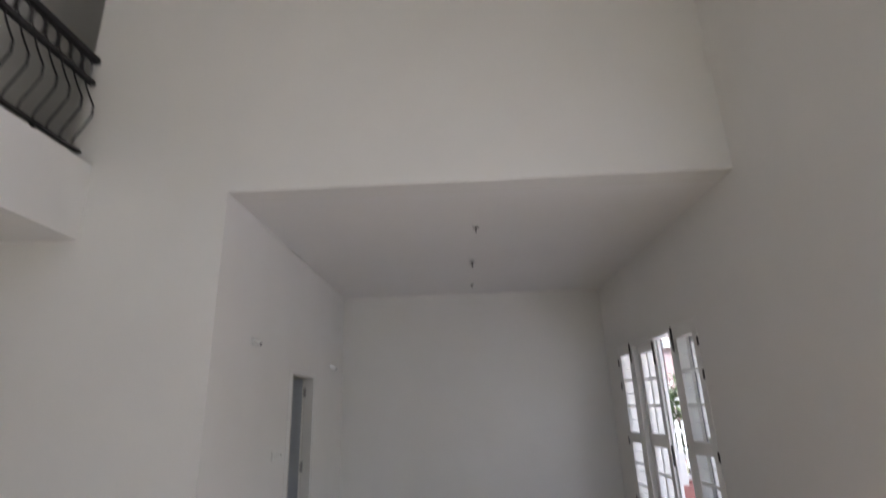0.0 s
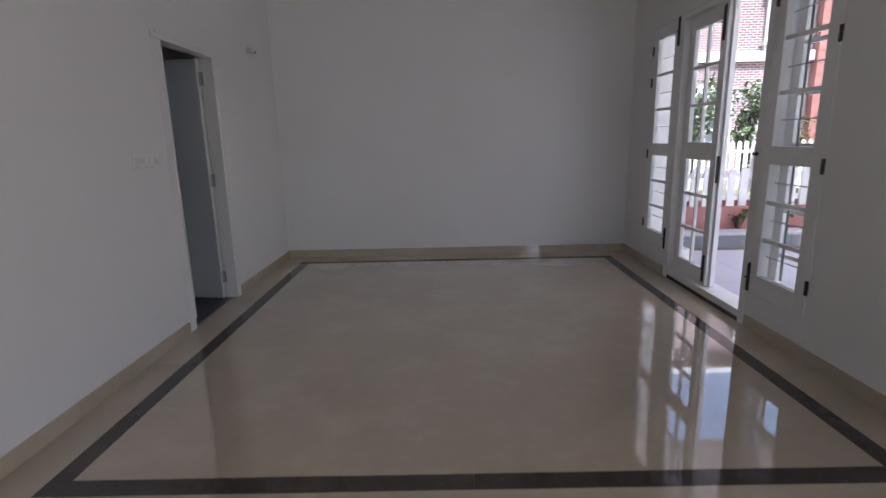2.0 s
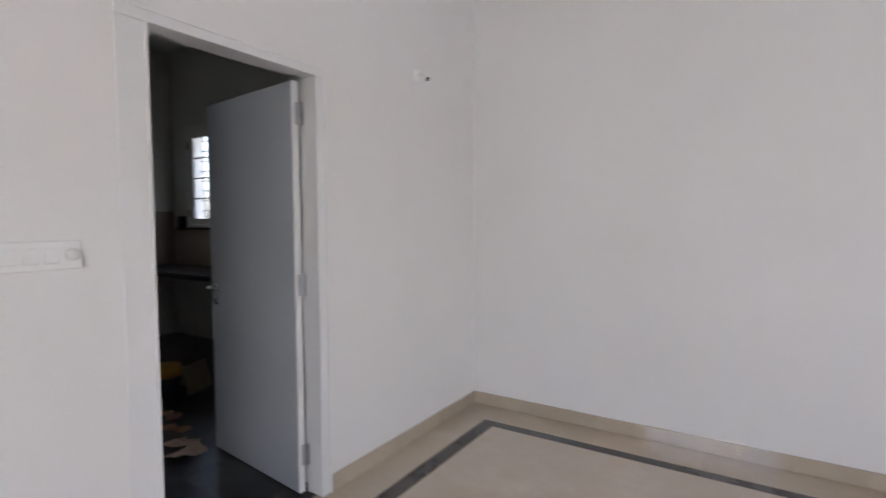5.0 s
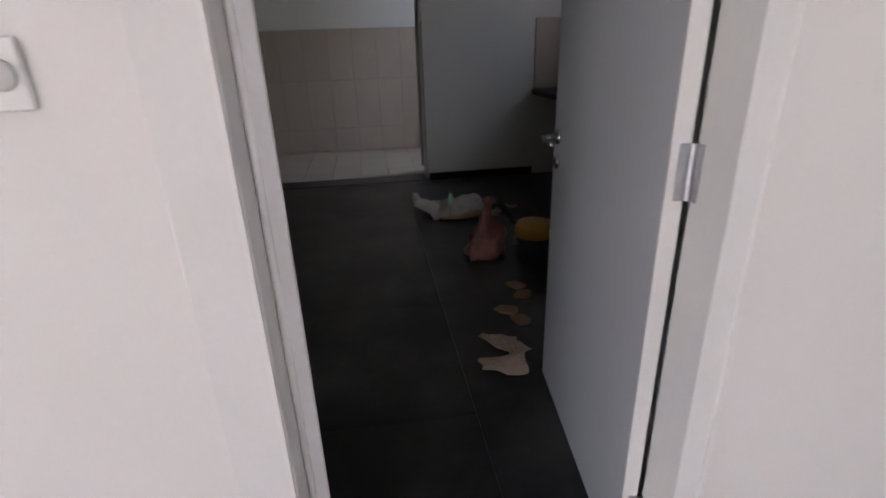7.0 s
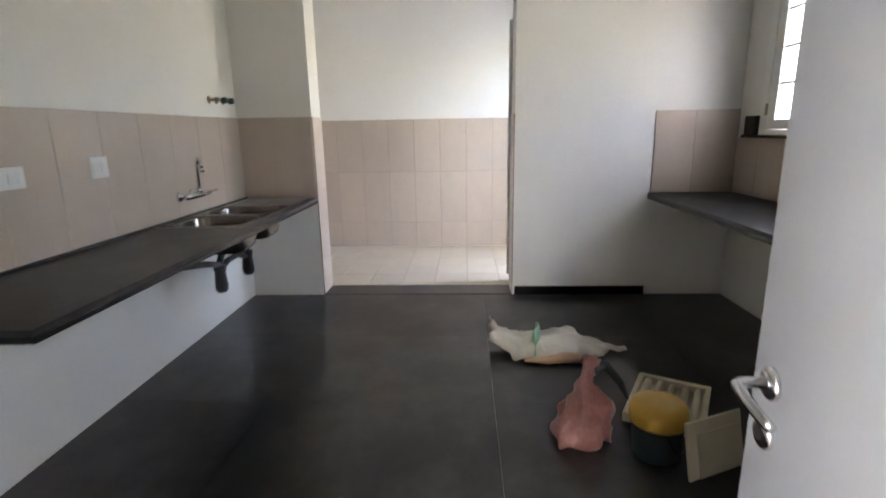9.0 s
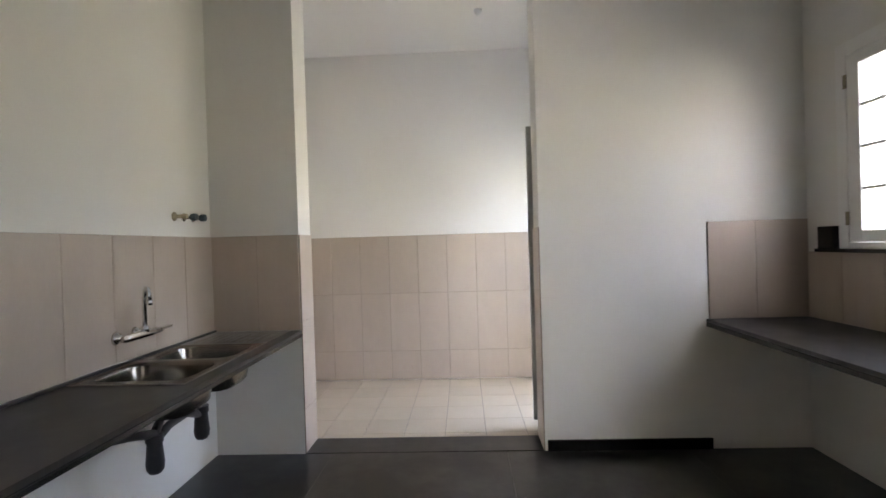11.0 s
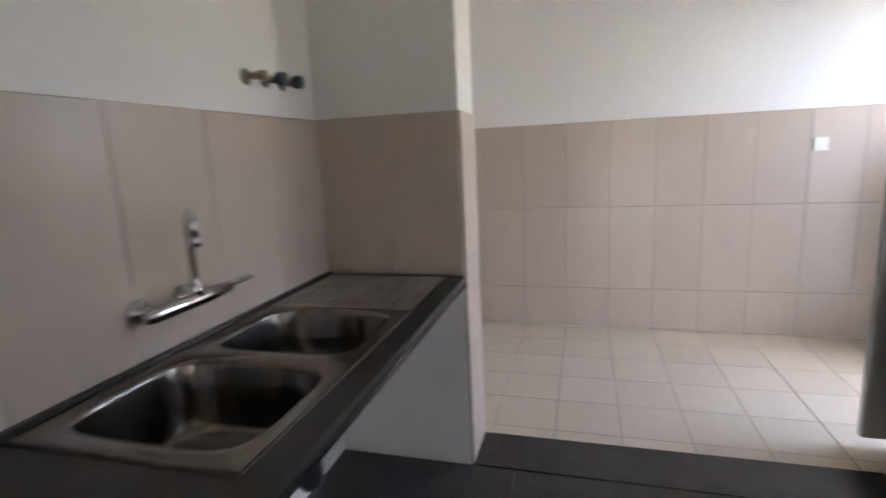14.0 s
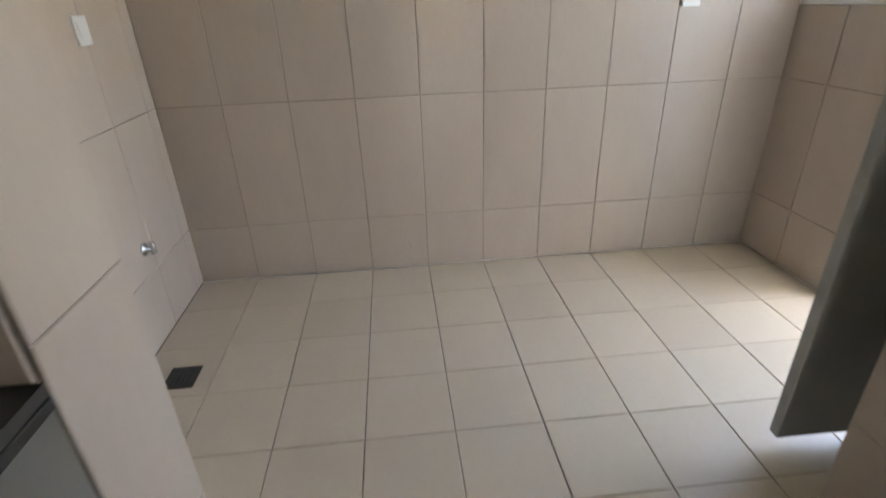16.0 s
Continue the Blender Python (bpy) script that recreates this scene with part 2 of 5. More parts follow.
BAGR = mat("reddish_plastic", (0.20, 0.06, 0.05), (0.36, 0.17, 0.14), 0.35, scale=7, fine=50, bump=0.3, bump_dist=0.004)
YELLOW = mat("yellow_plastic", (0.62, 0.36, 0.05), (0.50, 0.27, 0.04), 0.4, scale=6, fine=50, bump=0.05)
TEALB = mat("dark_teal_tin", (0.035, 0.06, 0.065), (0.06, 0.085, 0.085), 0.45, scale=6, fine=60, bump=0.06)
CREAM = mat("cream_plastic", (0.62, 0.56, 0.42), (0.54, 0.48, 0.35), 0.5, scale=6, fine=60, bump=0.06)
SCRAP = mat("tan_scrap", (0.44, 0.28, 0.17), (0.34, 0.21, 0.13), 0.75, scale=12, fine=70, bump=0.2, rand=0.2)
RAG = mat("pale_rag", (0.52, 0.40, 0.32), (0.42, 0.31, 0.24), 0.85, scale=9, fine=90, bump=0.3, rand=0.15)


# ---- building helpers ----
def box(bm, x0, x1, y0, y1, z0, z1, bevel=0.0):
    x0, x1 = min(x0, x1), max(x0, x1)
    y0, y1 = min(y0, y1), max(y0, y1)
    z0, z1 = min(z0, z1), max(z0, z1)
    vs = [bm.verts.new(p) for p in ((x0, y0, z0), (x1, y0, z0), (x1, y1, z0), (x0, y1, z0),
                                    (x0, y0, z1), (x1, y0, z1), (x1, y1, z1), (x0, y1, z1))]
    fs = [bm.faces.new([vs[i] for i in f]) for f in ((3, 2, 1, 0), (4, 5, 6, 7), (0, 1, 5, 4), (1, 2, 6, 5), (2, 3, 7, 6), (3, 0, 4, 7))]
    if bevel:
        es = {e for f in fs for e in f.edges}
        bmesh.ops.bevel(bm, geom=list(es), offset=bevel, segments=2, affect="EDGES", profile=0.5)
    return bm


def boxes(*dims, bevel=0.0):
    bm = bmesh.new()
    for d in dims:
        box(bm, *d, bevel=bevel)
    return bm


def tube(bm, pts, r, n=12, closed=False, cap=True):
    """A round bar swept along points; r may be one radius or one for each point."""
    pts = [Vector(p) for p in pts]
    rs = r if isinstance(r, (list, tuple)) else [r] * len(pts)
    rings, up = [], None
    for i, p in enumerate(pts):
        a = pts[i - 1] if i else (pts[-1] if closed else p)
        b = pts[i + 1] if i + 1 < len(pts) else (pts[0] if closed else p)
        d = (b - a).normalized()
        if up is None:
            up = d.orthogonal().normalized()
        up = (up - d * up.dot(d)).normalized()
        side = d.cross(up)
        rings.append([bm.verts.new(p + (up * math.cos(k * math.tau / n) + side * math.sin(k * math.tau / n)) * rs[i]) for k in range(n)])
    pairs = list(zip(rings, rings[1:])) + ([(rings[-1], rings[0])] if closed else [])
    for a, b in pairs:
        for k in range(n):
            bm.faces.new((a[k], a[(k + 1) % n], b[(k + 1) % n], b[k]))
    if cap and not closed:
        bm.faces.new(rings[0][::-1])
        bm.faces.new(rings[-1])
    return bm


def lathe(bm, profile, n=24, at=(0, 0, 0), axis="z"):
    """Turned form: (radius, height) pairs round an axis."""
    rings = []
    for r, h in profile:
        ring = []
        for k in range(n):
            c, s = math.cos(k * math.tau / n) * r, math.sin(k * math.tau / n) * r
            v = {"z": (c, s, h), "x": (h, c, s), "y": (c, h, s)}[axis]
            ring.append(bm.verts.new(Vector(at) + Vector(v)))
        rings.append(ring)
    for a, b in zip(rings, rings[1:]):
        for k in range(n):
            bm.faces.new((a[k], a[(k + 1) % n], b[(k + 1) % n], b[k]))
    bm.faces.new(rings[0][::-1])
    bm.faces.new(rings[-1])
    bmesh.ops.recalc_face_normals(bm, faces=bm.faces)
    return bm


def link(name, bm, material, smooth=False):
    bmesh.ops.recalc_face_normals(bm, faces=bm.faces)
    me = bpy.data.meshes.new(name)
    bm.to_mesh(me)
    bm.free()
    me.materials.append(material)
    if smooth:
        me.polygons.foreach_set("use_smooth", [True] * len(me.polygons))
    return new(name, me)


def part(name, bm, material, parent, label="", smooth=False):
    """One mesh under a thing or under a part; built in world coordinates."""
    ob = link(name, bm, material, smooth)
    ob.parent = parent
    if parent.type == "EMPTY":
        ob.matrix_parent_inverse = Matrix.Translation(-parent.location)
    return tagged(ob, label)


def thing(name, at, label, category, group="", kind=""):
    ob = new(name)
    ob.empty_display_size = 0.1
    ob.location = at
    return tagged(ob, label, category, group, kind)


def solid(name, bm, material, label, category, group="", kind="", smooth=False):
    return tagged(link(name, bm, material, smooth), label, category, group, kind)


def wall(name, axis, a0, a1, u0, u1, z0, z1, holes, material, label):
    """A wall with thickness a0..a1 across axis, running u0..u1, with openings (u0, u1, z0, z1) through it."""
    z0 = -0.3 if z0 == 0 else z0
    us = sorted({u0, u1, *(h[0] for h in holes), *(h[1] for h in holes)})
    zs = sorted({z0, z1, *(h[2] for h in holes), *(h[3] for h in holes)})
    us = [u for u in us if u0 <= u <= u1]
    zs = [z for z in zs if z0 <= z <= z1]
    bm = bmesh.new()
    for ua, ub in zip(us, us[1:]):
        for za, zb in zip(zs, zs[1:]):
            mid = ((ua + ub) / 2, (za + zb) / 2)
            inside = any(h[0] < mid[0] < h[1] and h[2] < mid[1] < h[3] for h in holes)
            if not inside:
                if axis == "x":
                    box(bm, a0, a1, ua, ub, za, zb)
                else:
                    box(bm, ua, ub, a0, a1, za, zb)
    bmesh.ops.remove_doubles(bm, verts=bm.verts, dist=1e-5)
    return solid(name, bm, material, label, "wall", kind="structure")


def tile_mesh(w, h, t, name, bevel=0.0025):
    """One tile in its own place: w across, h up, t proud, back at 0."""
    bm = boxes((-w / 2, w / 2, -t, 0, 0, h))
    front = [e for e in bm.edges if all(v.co.y < -t / 2 for v in e.verts)]
    bmesh.ops.bevel(bm, geom=front, offset=bevel, segments=1, affect="EDGES")
    me = bpy.data.meshes.new(name)
    bm.to_mesh(me)
    bm.free()
    return me


def put_tile(name, me, material, parent, m):
    if not me.materials:
        me.materials.append(material)
    ob = new(name, me)
    ob.parent = parent
    ob.matrix_basis = m
    return ob


# ---- the plan ----
XL, XR, YB, YP, ZC = -1.66, 2.46, 7.99, 3.72, 3.445
ZT = 6.4
KY0, KY1, KX = 4.11, 8.14, -6.03
UX0, UX1, UY0, UY1 = -7.915, -6.295, 4.15, 7.22
OPL, OPR = 4.73, 6.378
DADO = 1.518

# the last opening, south of the garden doors, is unseen; added for fill light
wall("wall_east", "x", XR, XR + 0.23, -4.73, 8.22, 0, ZT,
     [(6.80, 7.41, 0.27, 2.42), (5.49, 6.80, -1, 2.42), (4.86, 5.49, 0.27, 2.42), (-0.25, 2.5, 0.3, 2.42)], PAINT, "off-white painted plaster wall with glazed garden doors")
wall("wall_dining_north", "y", YB, YB + 0.23, XL, XR, 0, 3.6, [], PAINT, "plain off-white painted plaster wall")
wall("wall_kitchen_door", "x", -1.90, XL, YP + 0.23, 8.37, 0, 3.6, [(5.51, 6.46, -1, 2.145)], PAINT, "off-white painted wall with the kitchen doorway")
wall("wall_living_north", "y", YP, YP + 0.23, -4.6, XL, 0, ZT, [(-5, -3.05, 3.75, 9)], PAINT, "off-white plaster wall beside the dining opening")
wall("wall_over_opening", "y", YP, YP + 0.23, XL, XR, ZC, ZT, [], PAINT, "off-white plaster wall above the wide dining opening")
wall("wall_living_west", "x", -4.83, -4.6, -4.73, YP + 0.23, 0, ZT, [], PAINT, "plain off-white plaster wall under the balcony")
# both openings here are made up, out of view, to let fill light in
wall("wall_living_south", "y", -4.73, -4.5, -4.6, XR, 0, ZT, [(-2.7, 0.7, 0.4, 2.6), (-2.7, 0.7, 3.6, 5.6)], PAINT, "off-white plaster wall with unseen openings added for fill light")
wall("wall_upper_passage", "y", 5.4, 5.6, -4.6, -3.05, 3.6, ZT, [], PAINT, "plain grey-lit plaster wall of the upper passage")
wall("wall_upper_west", "x", -4.83, -4.6, YP + 0.23, 5.6, 3.6, ZT, [], PAINT, "plain plaster side wall of the upper passage")
wall("wall_upper_side", "x", -3.05, -2.85, YP + 0.23, 5.6, 3.6, ZT, [], PAINT, "plain plaster side wall of the upper passage")
wall("wall_kitchen_south", "y", YP + 0.23, KY0, -6.295, -1.90, 0, 3.6, [], PAINT_K, "white painted kitchen wall above a tiled band")
wall("wall_kitchen_north", "y", KY1, KY1 + 0.23, -6.295, -1.90, 0, 3.6, [(-5.70, -4.46, 1.33, 2.50)], PAINT_K, "white painted kitchen wall with a casement window")
wall("wall_kitchen_pier", "x", KX - 0.265, KX, KY0, OPL, 0, ZC, [], PAINT_K, "white painted pier at the end of the sink counter")
wall("wall_kitchen_west", "x", KX - 0.265, KX, OPR, KY1, 0, ZC, [], PAINT_K, "white painted wall beside the utility opening")
wall("wall_utility_south", "y", UY0 - 0.15, UY0, UX0 - 0.16, UX1, 0, 3.6, [], PAINT, "white wall over tiles in the utility")
wall("wall_utility_west", "x", UX0 - 0.16, UX0, UY0, UY1, 0, 3.6, [], PAINT, "cream-white wall over tiles in the utility")
wall("wall_utility_north", "y", UY1, UY1 + 0.15, UX0 - 0.16, UX1, 0, 3.6, [(-7.24, -6.50, -1, 2.1), (-7.88, -7.30, 1.25, 2.3)], PAINT, "white wall over tiles with a back doorway")


def slab(name, x0, x1, y0, y1, z0, z1, material, label, category="ceiling"):
    return solid(name, boxes((x0, x1, y0, y1, z0, z1)), material, label, category, kind="structure")


slab("ceiling_dining", XL, XR, YP + 0.23, YB, ZC, 3.6, CEIL, "flat white painted dining ceiling with fixture points")
slab("ceiling_living", -4.83, XR + 0.23, -4.73, 5.6, ZT, ZT + 0.15, CEIL, "high white painted living room ceiling")
slab("ceiling_kitchen", -6.295, -1.90, KY0, KY1, ZC, 3.6, CEIL, "flat white painted kitchen ceiling")
slab("ceiling_utility", UX0, UX1, UY0, UY1, ZC, 3.6, CEIL, "flat white painted utility ceiling")
slab("ceiling_upper_roof", -4.6, -1.66, 3.95, 5.6, 3.6, 3.74, CEIL, "white floor slab of the upper passage", "floor")
slab("floor_balcony", -4.6, -2.86, -4.5, YP, 3.085, 3.75, PAINT, "white plastered balcony slab edge over the living room", "balcony")

# ---- living and dining floor ----
floor = thing("floor", (0, 3, -0.1), "polished beige marble floor with dark marble border lines", "floor", kind="structure")
part("screed", boxes((-4.6, XR, -4.5, YP, -0.14, -0.02), (XL, XR, YP, YB, -0.14, -0.02)), GROUT, floor)
BX0, BX1, BY0, BY1, BW = -1.431, 2.213, 3.722, 7.726, 0.1


def floor_piece(name, x0, x1, y0, y1, material, label=""):
    g = 0.0006
    return part(name, boxes((x0 + g, x1 - g, y0 + g, y1 - g, -0.02, 0.0)), material, floor, label)


def strip_run(x0, x1, y0, y1, n, name, material):
    """A run of border pieces, cut into n uneven lengths along its longer side."""
    along = (x1 - x0) > (y1 - y0)
    a, b = (x0, x1) if along else (y0, y1)
    cuts = [a] + [a + (b - a) * (k + random.uniform(-0.12, 0.12)) / n for k in range(1, n)] + [b]
    for p, q in zip(cuts, cuts[1:]):
        if along:
            floor_piece(name, p, q, y0, y1, material)
        else:
            floor_piece(name, x0, x1, p, q, material)


strip_run(BX0, BX1, BY0, BY0 + BW, 6, "border_strip", EMPERADOR)
strip_run(BX0, BX1, BY1 - BW * 0.8, BY1, 6, "border_strip", EMPERADOR)
strip_run(BX0, BX0 + BW, BY0 + BW, BY1 - BW * 0.8, 7, "border_strip", EMPERADOR)
strip_run(BX1 - BW, BX1, BY0 + BW, BY1 - BW * 0.8, 7, "border_strip", EMPERADOR)
strip_run(XL, BX0, YP, YB, 7, "margin_slab", MARBLE_B)
strip_run(BX1, XR, YP, YB, 7, "margin_slab", MARBLE_B)
strip_run(BX0, BX1, BY1, YB, 5, "margin_slab", MARBLE_B)
floor_piece("field_slab", BX0 + BW, BX1 - BW, BY0 + BW, BY1 - BW * 0.8, MARBLE, "cloudy beige polished marble field")
floor_piece("threshold_slab", -4.6, XR, 3.49, YP, MARBLE_B)
strip_run(-4.3, 2.213, 3.385, 3.49, 9, "border_strip", EMPERADOR)
strip_run(2.108, 2.213, -4.2, 3.385, 10, "border_strip", EMPERADOR)
strip_run(2.213, XR, -4.5, 3.49, 9, "margin_slab", MARBLE_B)
floor_piece("field_slab", -4.6, 2.108, -4.5, 3.385, MARBLE)
floor_piece("doorway_slab", -1.70, XL, 5.51, 6.46, MARBLE_B)

skirt = thing("baseboard_dining", (0, 5, 0), "beige marble skirting at the foot of the walls", "baseboard", kind="structure")


def skirting(x0, x1, y0, y1, n, h=0.088):
    along = abs(x1 - x0) > abs(y1 - y0)
    for k in range(n):
        f, g = k / n, (k + 1) / n
        if along:
            d = (x0 + (x1 - x0) * f + 0.0006, x0 + (x1 - x0) * g - 0.0006, y0, y1, 0.0006, h)
        else:
            d = (x0, x1, y0 + (y1 - y0) * f + 0.0006, y0 + (y1 - y0) * g - 0.0006, 0.0006, h)
        part("skirting_piece", boxes(d, bevel=0.002), MARBLE_B, skirt)


T = 0.014
skirting(XL, XL + T, YP + 0.001, 5.503, 3)
skirting(XL, XL + T, 6.475, YB - T, 3)
skirting(XL, XR, YB - T, YB, 7)
skirting(XR - T, XR, 6.86, YB - T, 2)
skirting(XR - T, XR, -4.4, 5.44, 14)
skirting(-4.5, XL + T, YP - T, YP, 5)

# ---- kitchen doorway ----
door_frame = thing("door_frame", (XL - 0.05, 6.0, 0), "white painted wooden door frame of the kitchen", "door frame", kind="structure")
FX = XL + 0.008
part("jamb", boxes((-1.7455, XL + 0.003, 5.505, 5.612, 0.0006, 2.10), (-1.835, -1.745, 5.511, 5.592, 0.0006, 2.115), bevel=0.003), FRAME_P, door_frame)
part("stop", boxes((-1.763, -1.7465, 5.593, 5.652, 0.0006, 2.10), bevel=0.003), FRAME_P, door_frame, "rebated stop of the jamb")
part("stop_bead", tube(bmesh.new(), [(-1.744, 5.620, 0.0006), (-1.744, 5.620, 2.10)], 0.0075, 10), ENAMEL, door_frame, smooth=True)
part("jamb", boxes((-1.765, FX, 6.400, 6.462, 0.0006, 2.10), bevel=0.003), FRAME_P, door_frame)
part("head", boxes((-1.745, FX, 5.505, 6.462, 2.10, 2.148), bevel=0.003), FRAME_P, door_frame)
part("bead", boxes((FX - 0.004, FX + 0.006, 5.602, 5.61, 0.088, 2.10), (FX - 0.004, FX + 0.006, 6.452, 6.464, 0.0006, 2.15), (FX - 0.004, FX + 0.006, 5.556, 6.452, 2.138, 2.15)), ENAMEL, door_frame)
part("strike_plate", boxes((-1.832, -1.794, 5.592, 5.5945, 0.88, 1.08), bevel=0.001), HINGE, door_frame, "steel strike plate in the jamb")

# the leaf stands open into the kitchen
LEAF_M = Matrix.Translation((-1.772, 6.352, 0)) @ Matrix.Rotation(radians(180 - 6.5), 4, "Z")


def turned(bm, m):
    bmesh.ops.transform(bm, matrix=m, verts=bm.verts)
    return bm


kdoor = thing("door_1", (-1.772, 6.352, 0), "flush grey painted door standing open into the kitchen", "door", kind="structure")
part("leaf", turned(boxes((0.003, 0.862, -0.036, 0.0, 0.008, 2.085), bevel=0.002), LEAF_M), LEAF_P, kdoor)
part("lipping", turned(boxes((-0.002, 0.0025, -0.0365, 0.0005, 0.008, 2.085)), LEAF_M), LEAF_E, kdoor, "white painted edge of the leaf")
for hz in (0.2, 1.076, 1.929):
    h = part("hinge", turned(boxes((-0.0045, -0.0022, -0.0345, -0.016, hz - 0.055, hz + 0.055)), LEAF_M), HINGE, kdoor, "grey steel butt hinge")
    part("hinge_knuckle", tube(bmesh.new(), [(-1.766, 6.3945, hz - 0.055), (-1.766, 6.3945, hz + 0.055)], 0.0075, 10), HINGE, h)
    part("hinge_plate", boxes((-1.764, -1.742, 6.398, 6.3995, hz - 0.055, hz + 0.055)), HINGE, h)


def lever(parent, m, side):
    """Lever on a round rose and a key rose below it, standing out on one face."""
    def at(*p):
        return m @ Vector(p)
    s = side
    rose = lathe(bmesh.new(), [(0.001, 0.0), (0.026, 0.0), (0.026, 0.007), (0.02, 0.011), (0.001, 0.011)], 24, axis="y")
    if s < 0:
        bmesh.ops.scale(rose, vec=(1, -1, 1), verts=rose.verts)
    key = rose.copy()
    bmesh.ops.translate(rose, vec=(0.80, 0 if s > 0 else -0.036, 1.009), verts=rose.verts)
    bmesh.ops.translate(key, vec=(0.80, 0 if s > 0 else -0.036, 0.925), verts=key.verts)
    y0 = 0 if s > 0 else -0.036
    h = part("handle", turned(rose, m), CHROME, parent, "polished steel lever handle", True)
    part("key_rose", turned(key, m), CHROME, parent, "polished steel key rose", True)
    part("grip", tube(bmesh.new(), [at(0.80, y0, 1.009), at(0.80, y0 + s * 0.045, 1.009), at(0.79, y0 + s * 0.055, 1.009), at(0.74, y0 + s * 0.058, 1.007), at(0.68, y0 + s * 0.055, 1.005)], [0.009, 0.009, 0.0095, 0.009, 0.008], 12), CHROME, h, smooth=True)
    part("knob", lathe(bmesh.new(), [(0.001, 0), (0.012, 0), (0.012, 0.004), (0.001, 0.004)], 16, at(0.80, y0 + s * 0.011, 0.925) - Vector((0, 0.002, 0)), "y"), DARKMETAL, h)


lever(kdoor, LEAF_M, 1)
lever(kdoor, LEAF_M, -1)

# ---- garden doors in the east wall ----
GX0, GX1 = XR - 0.006, XR + 0.075
french = thing("window_1", (XR, 6.1, 0), "white painted garden door unit with glazed side lights", "window", kind="structure")
part("post", boxes((GX0, XR + 0.14, 6.758, 6.83, 0.0006, 2.42), bevel=0.003), ENAMEL, french)
part("post", boxes((GX0, XR + 0.14, 5.455, 5.527, 0.0006, 2.42), bevel=0.003), ENAMEL, french)
part("head", boxes((GX0, XR + 0.14, 5.527, 6.758, 2.385, 2.42), bevel=0.003), ENAMEL, french)
part("architrave", boxes((XR - 0.012, XR, 4.83, 7.43, 2.42, 2.432), bevel=0.002), ENAMEL, french)
part("sill", boxes((XR + 0.006, XR + 0.20, 5.527, 6.758, 0.0006, 0.085), bevel=0.004), ENAMEL, french, "white painted raised door sill")
part("sill_edge", boxes((XR - 0.004, XR + 0.006, 5.527, 6.758, 0.0006, 0.03)), EMPERADOR, french, "dark marble strip under the sill")


def glazed_leaf(parent, y0, y1, z0, z1, x0, x1, cols, rails, stile, mid, rows, name, m=None, bars=False, mat_=ENAMEL):
    """A glazed leaf: stiles, rails, thin glazing bars and panes. rails: bottom and top rail heights, mid: (z0, z1) of the lock rail."""
    m = m or Matrix.Identity(4)
    leaf = part(name, turned(boxes((x0, x1, y0, y0 + stile, z0, z1), (x0, x1, y1 - stile, y1, z0, z1),
                                   (x0, x1, y0 + stile, y1 - stile, z0, z0 + rails[0]), (x0, x1, y0 + stile, y1 - stile, z1 - rails[1], z1),
                                   (x0, x1, y0 + stile, y1 - stile, mid[0], mid[1]), bevel=0.003), m), mat_, parent)
    xm = (x0 + x1) / 2
    for za, zb in ((z0 + rails[0], mid[0]), (mid[1], z1 - rails[1])):
        bm = bmesh.new()
        bw = 0.013
        for k in range(1, rows):
            z = za + (zb - za) * k / rows
            box(bm, xm - 0.014, xm + 0.014, y0 + stile, y1 - stile, z - bw, z + bw)
        for k in range(1, cols):
            y = y0 + stile + (y1 - y0 - 2 * stile) * k / cols
            box(bm, xm - 0.0145, xm + 0.0145, y - bw * 0.8, y + bw * 0.8, za, zb)
        part("glazing_bars", turned(bm, m), mat_, leaf)
        for r in range(rows):
            for c in range(cols):
                ya, yb = (y0 + stile + (y1 - y0 - 2 * stile) * q / cols for q in (c, c + 1))
                p = part("pane", turned(boxes((xm - 0.002, xm + 0.002, ya, yb, za + (zb - za) * r / rows, za + (zb - za) * (r + 1) / rows)), m), GLASS, leaf)
                p.visible_shadow = False
    if bars:
        gb = bmesh.new()
        for za, zb in ((z0 + rails[0], mid[0]), (mid[1], z1 - rails[1])):
            for k in range(rows):
                z = za + (zb - za) * (k + 0.5) / rows
                tube(gb, [(x1 + 0.035, y0 - 0.01, z), (x1 + 0.035, y1 + 0.01, z)], 0.004, 8)
        gy = y0 + (y1 - y0) * (0.38 if y0 > 6 else 0.62)
        box(gb, x1 + 0.03, x1 + 0.04, gy - 0.009, gy + 0.009, z0 + rails[0], z1 - rails[1])
        part("security_bars", gb, HINGE, parent, "thin grey security bars outside the panes", True)
    return leaf


def bolt(parent, y, z0, z1, x):
    b = part("tower_bolt", boxes((x - 0.008, x, y - 0.011, y + 0.011, z0, z1), bevel=0.002), DARKMETAL, parent, "dark metal tower bolt")
    part("bolt_rod", tube(bmesh.new(), [(x - 0.013, y, z0 + 0.01), (x - 0.013, y, z1 - 0.01)], 0.006, 8), DARKMETAL, b)
    part("bolt_knob", tube(bmesh.new(), [(x - 0.013, y, (z0 + z1) / 2), (x - 0.034, y, (z0 + z1) / 2)], 0.005, 8), DARKMETAL, b)


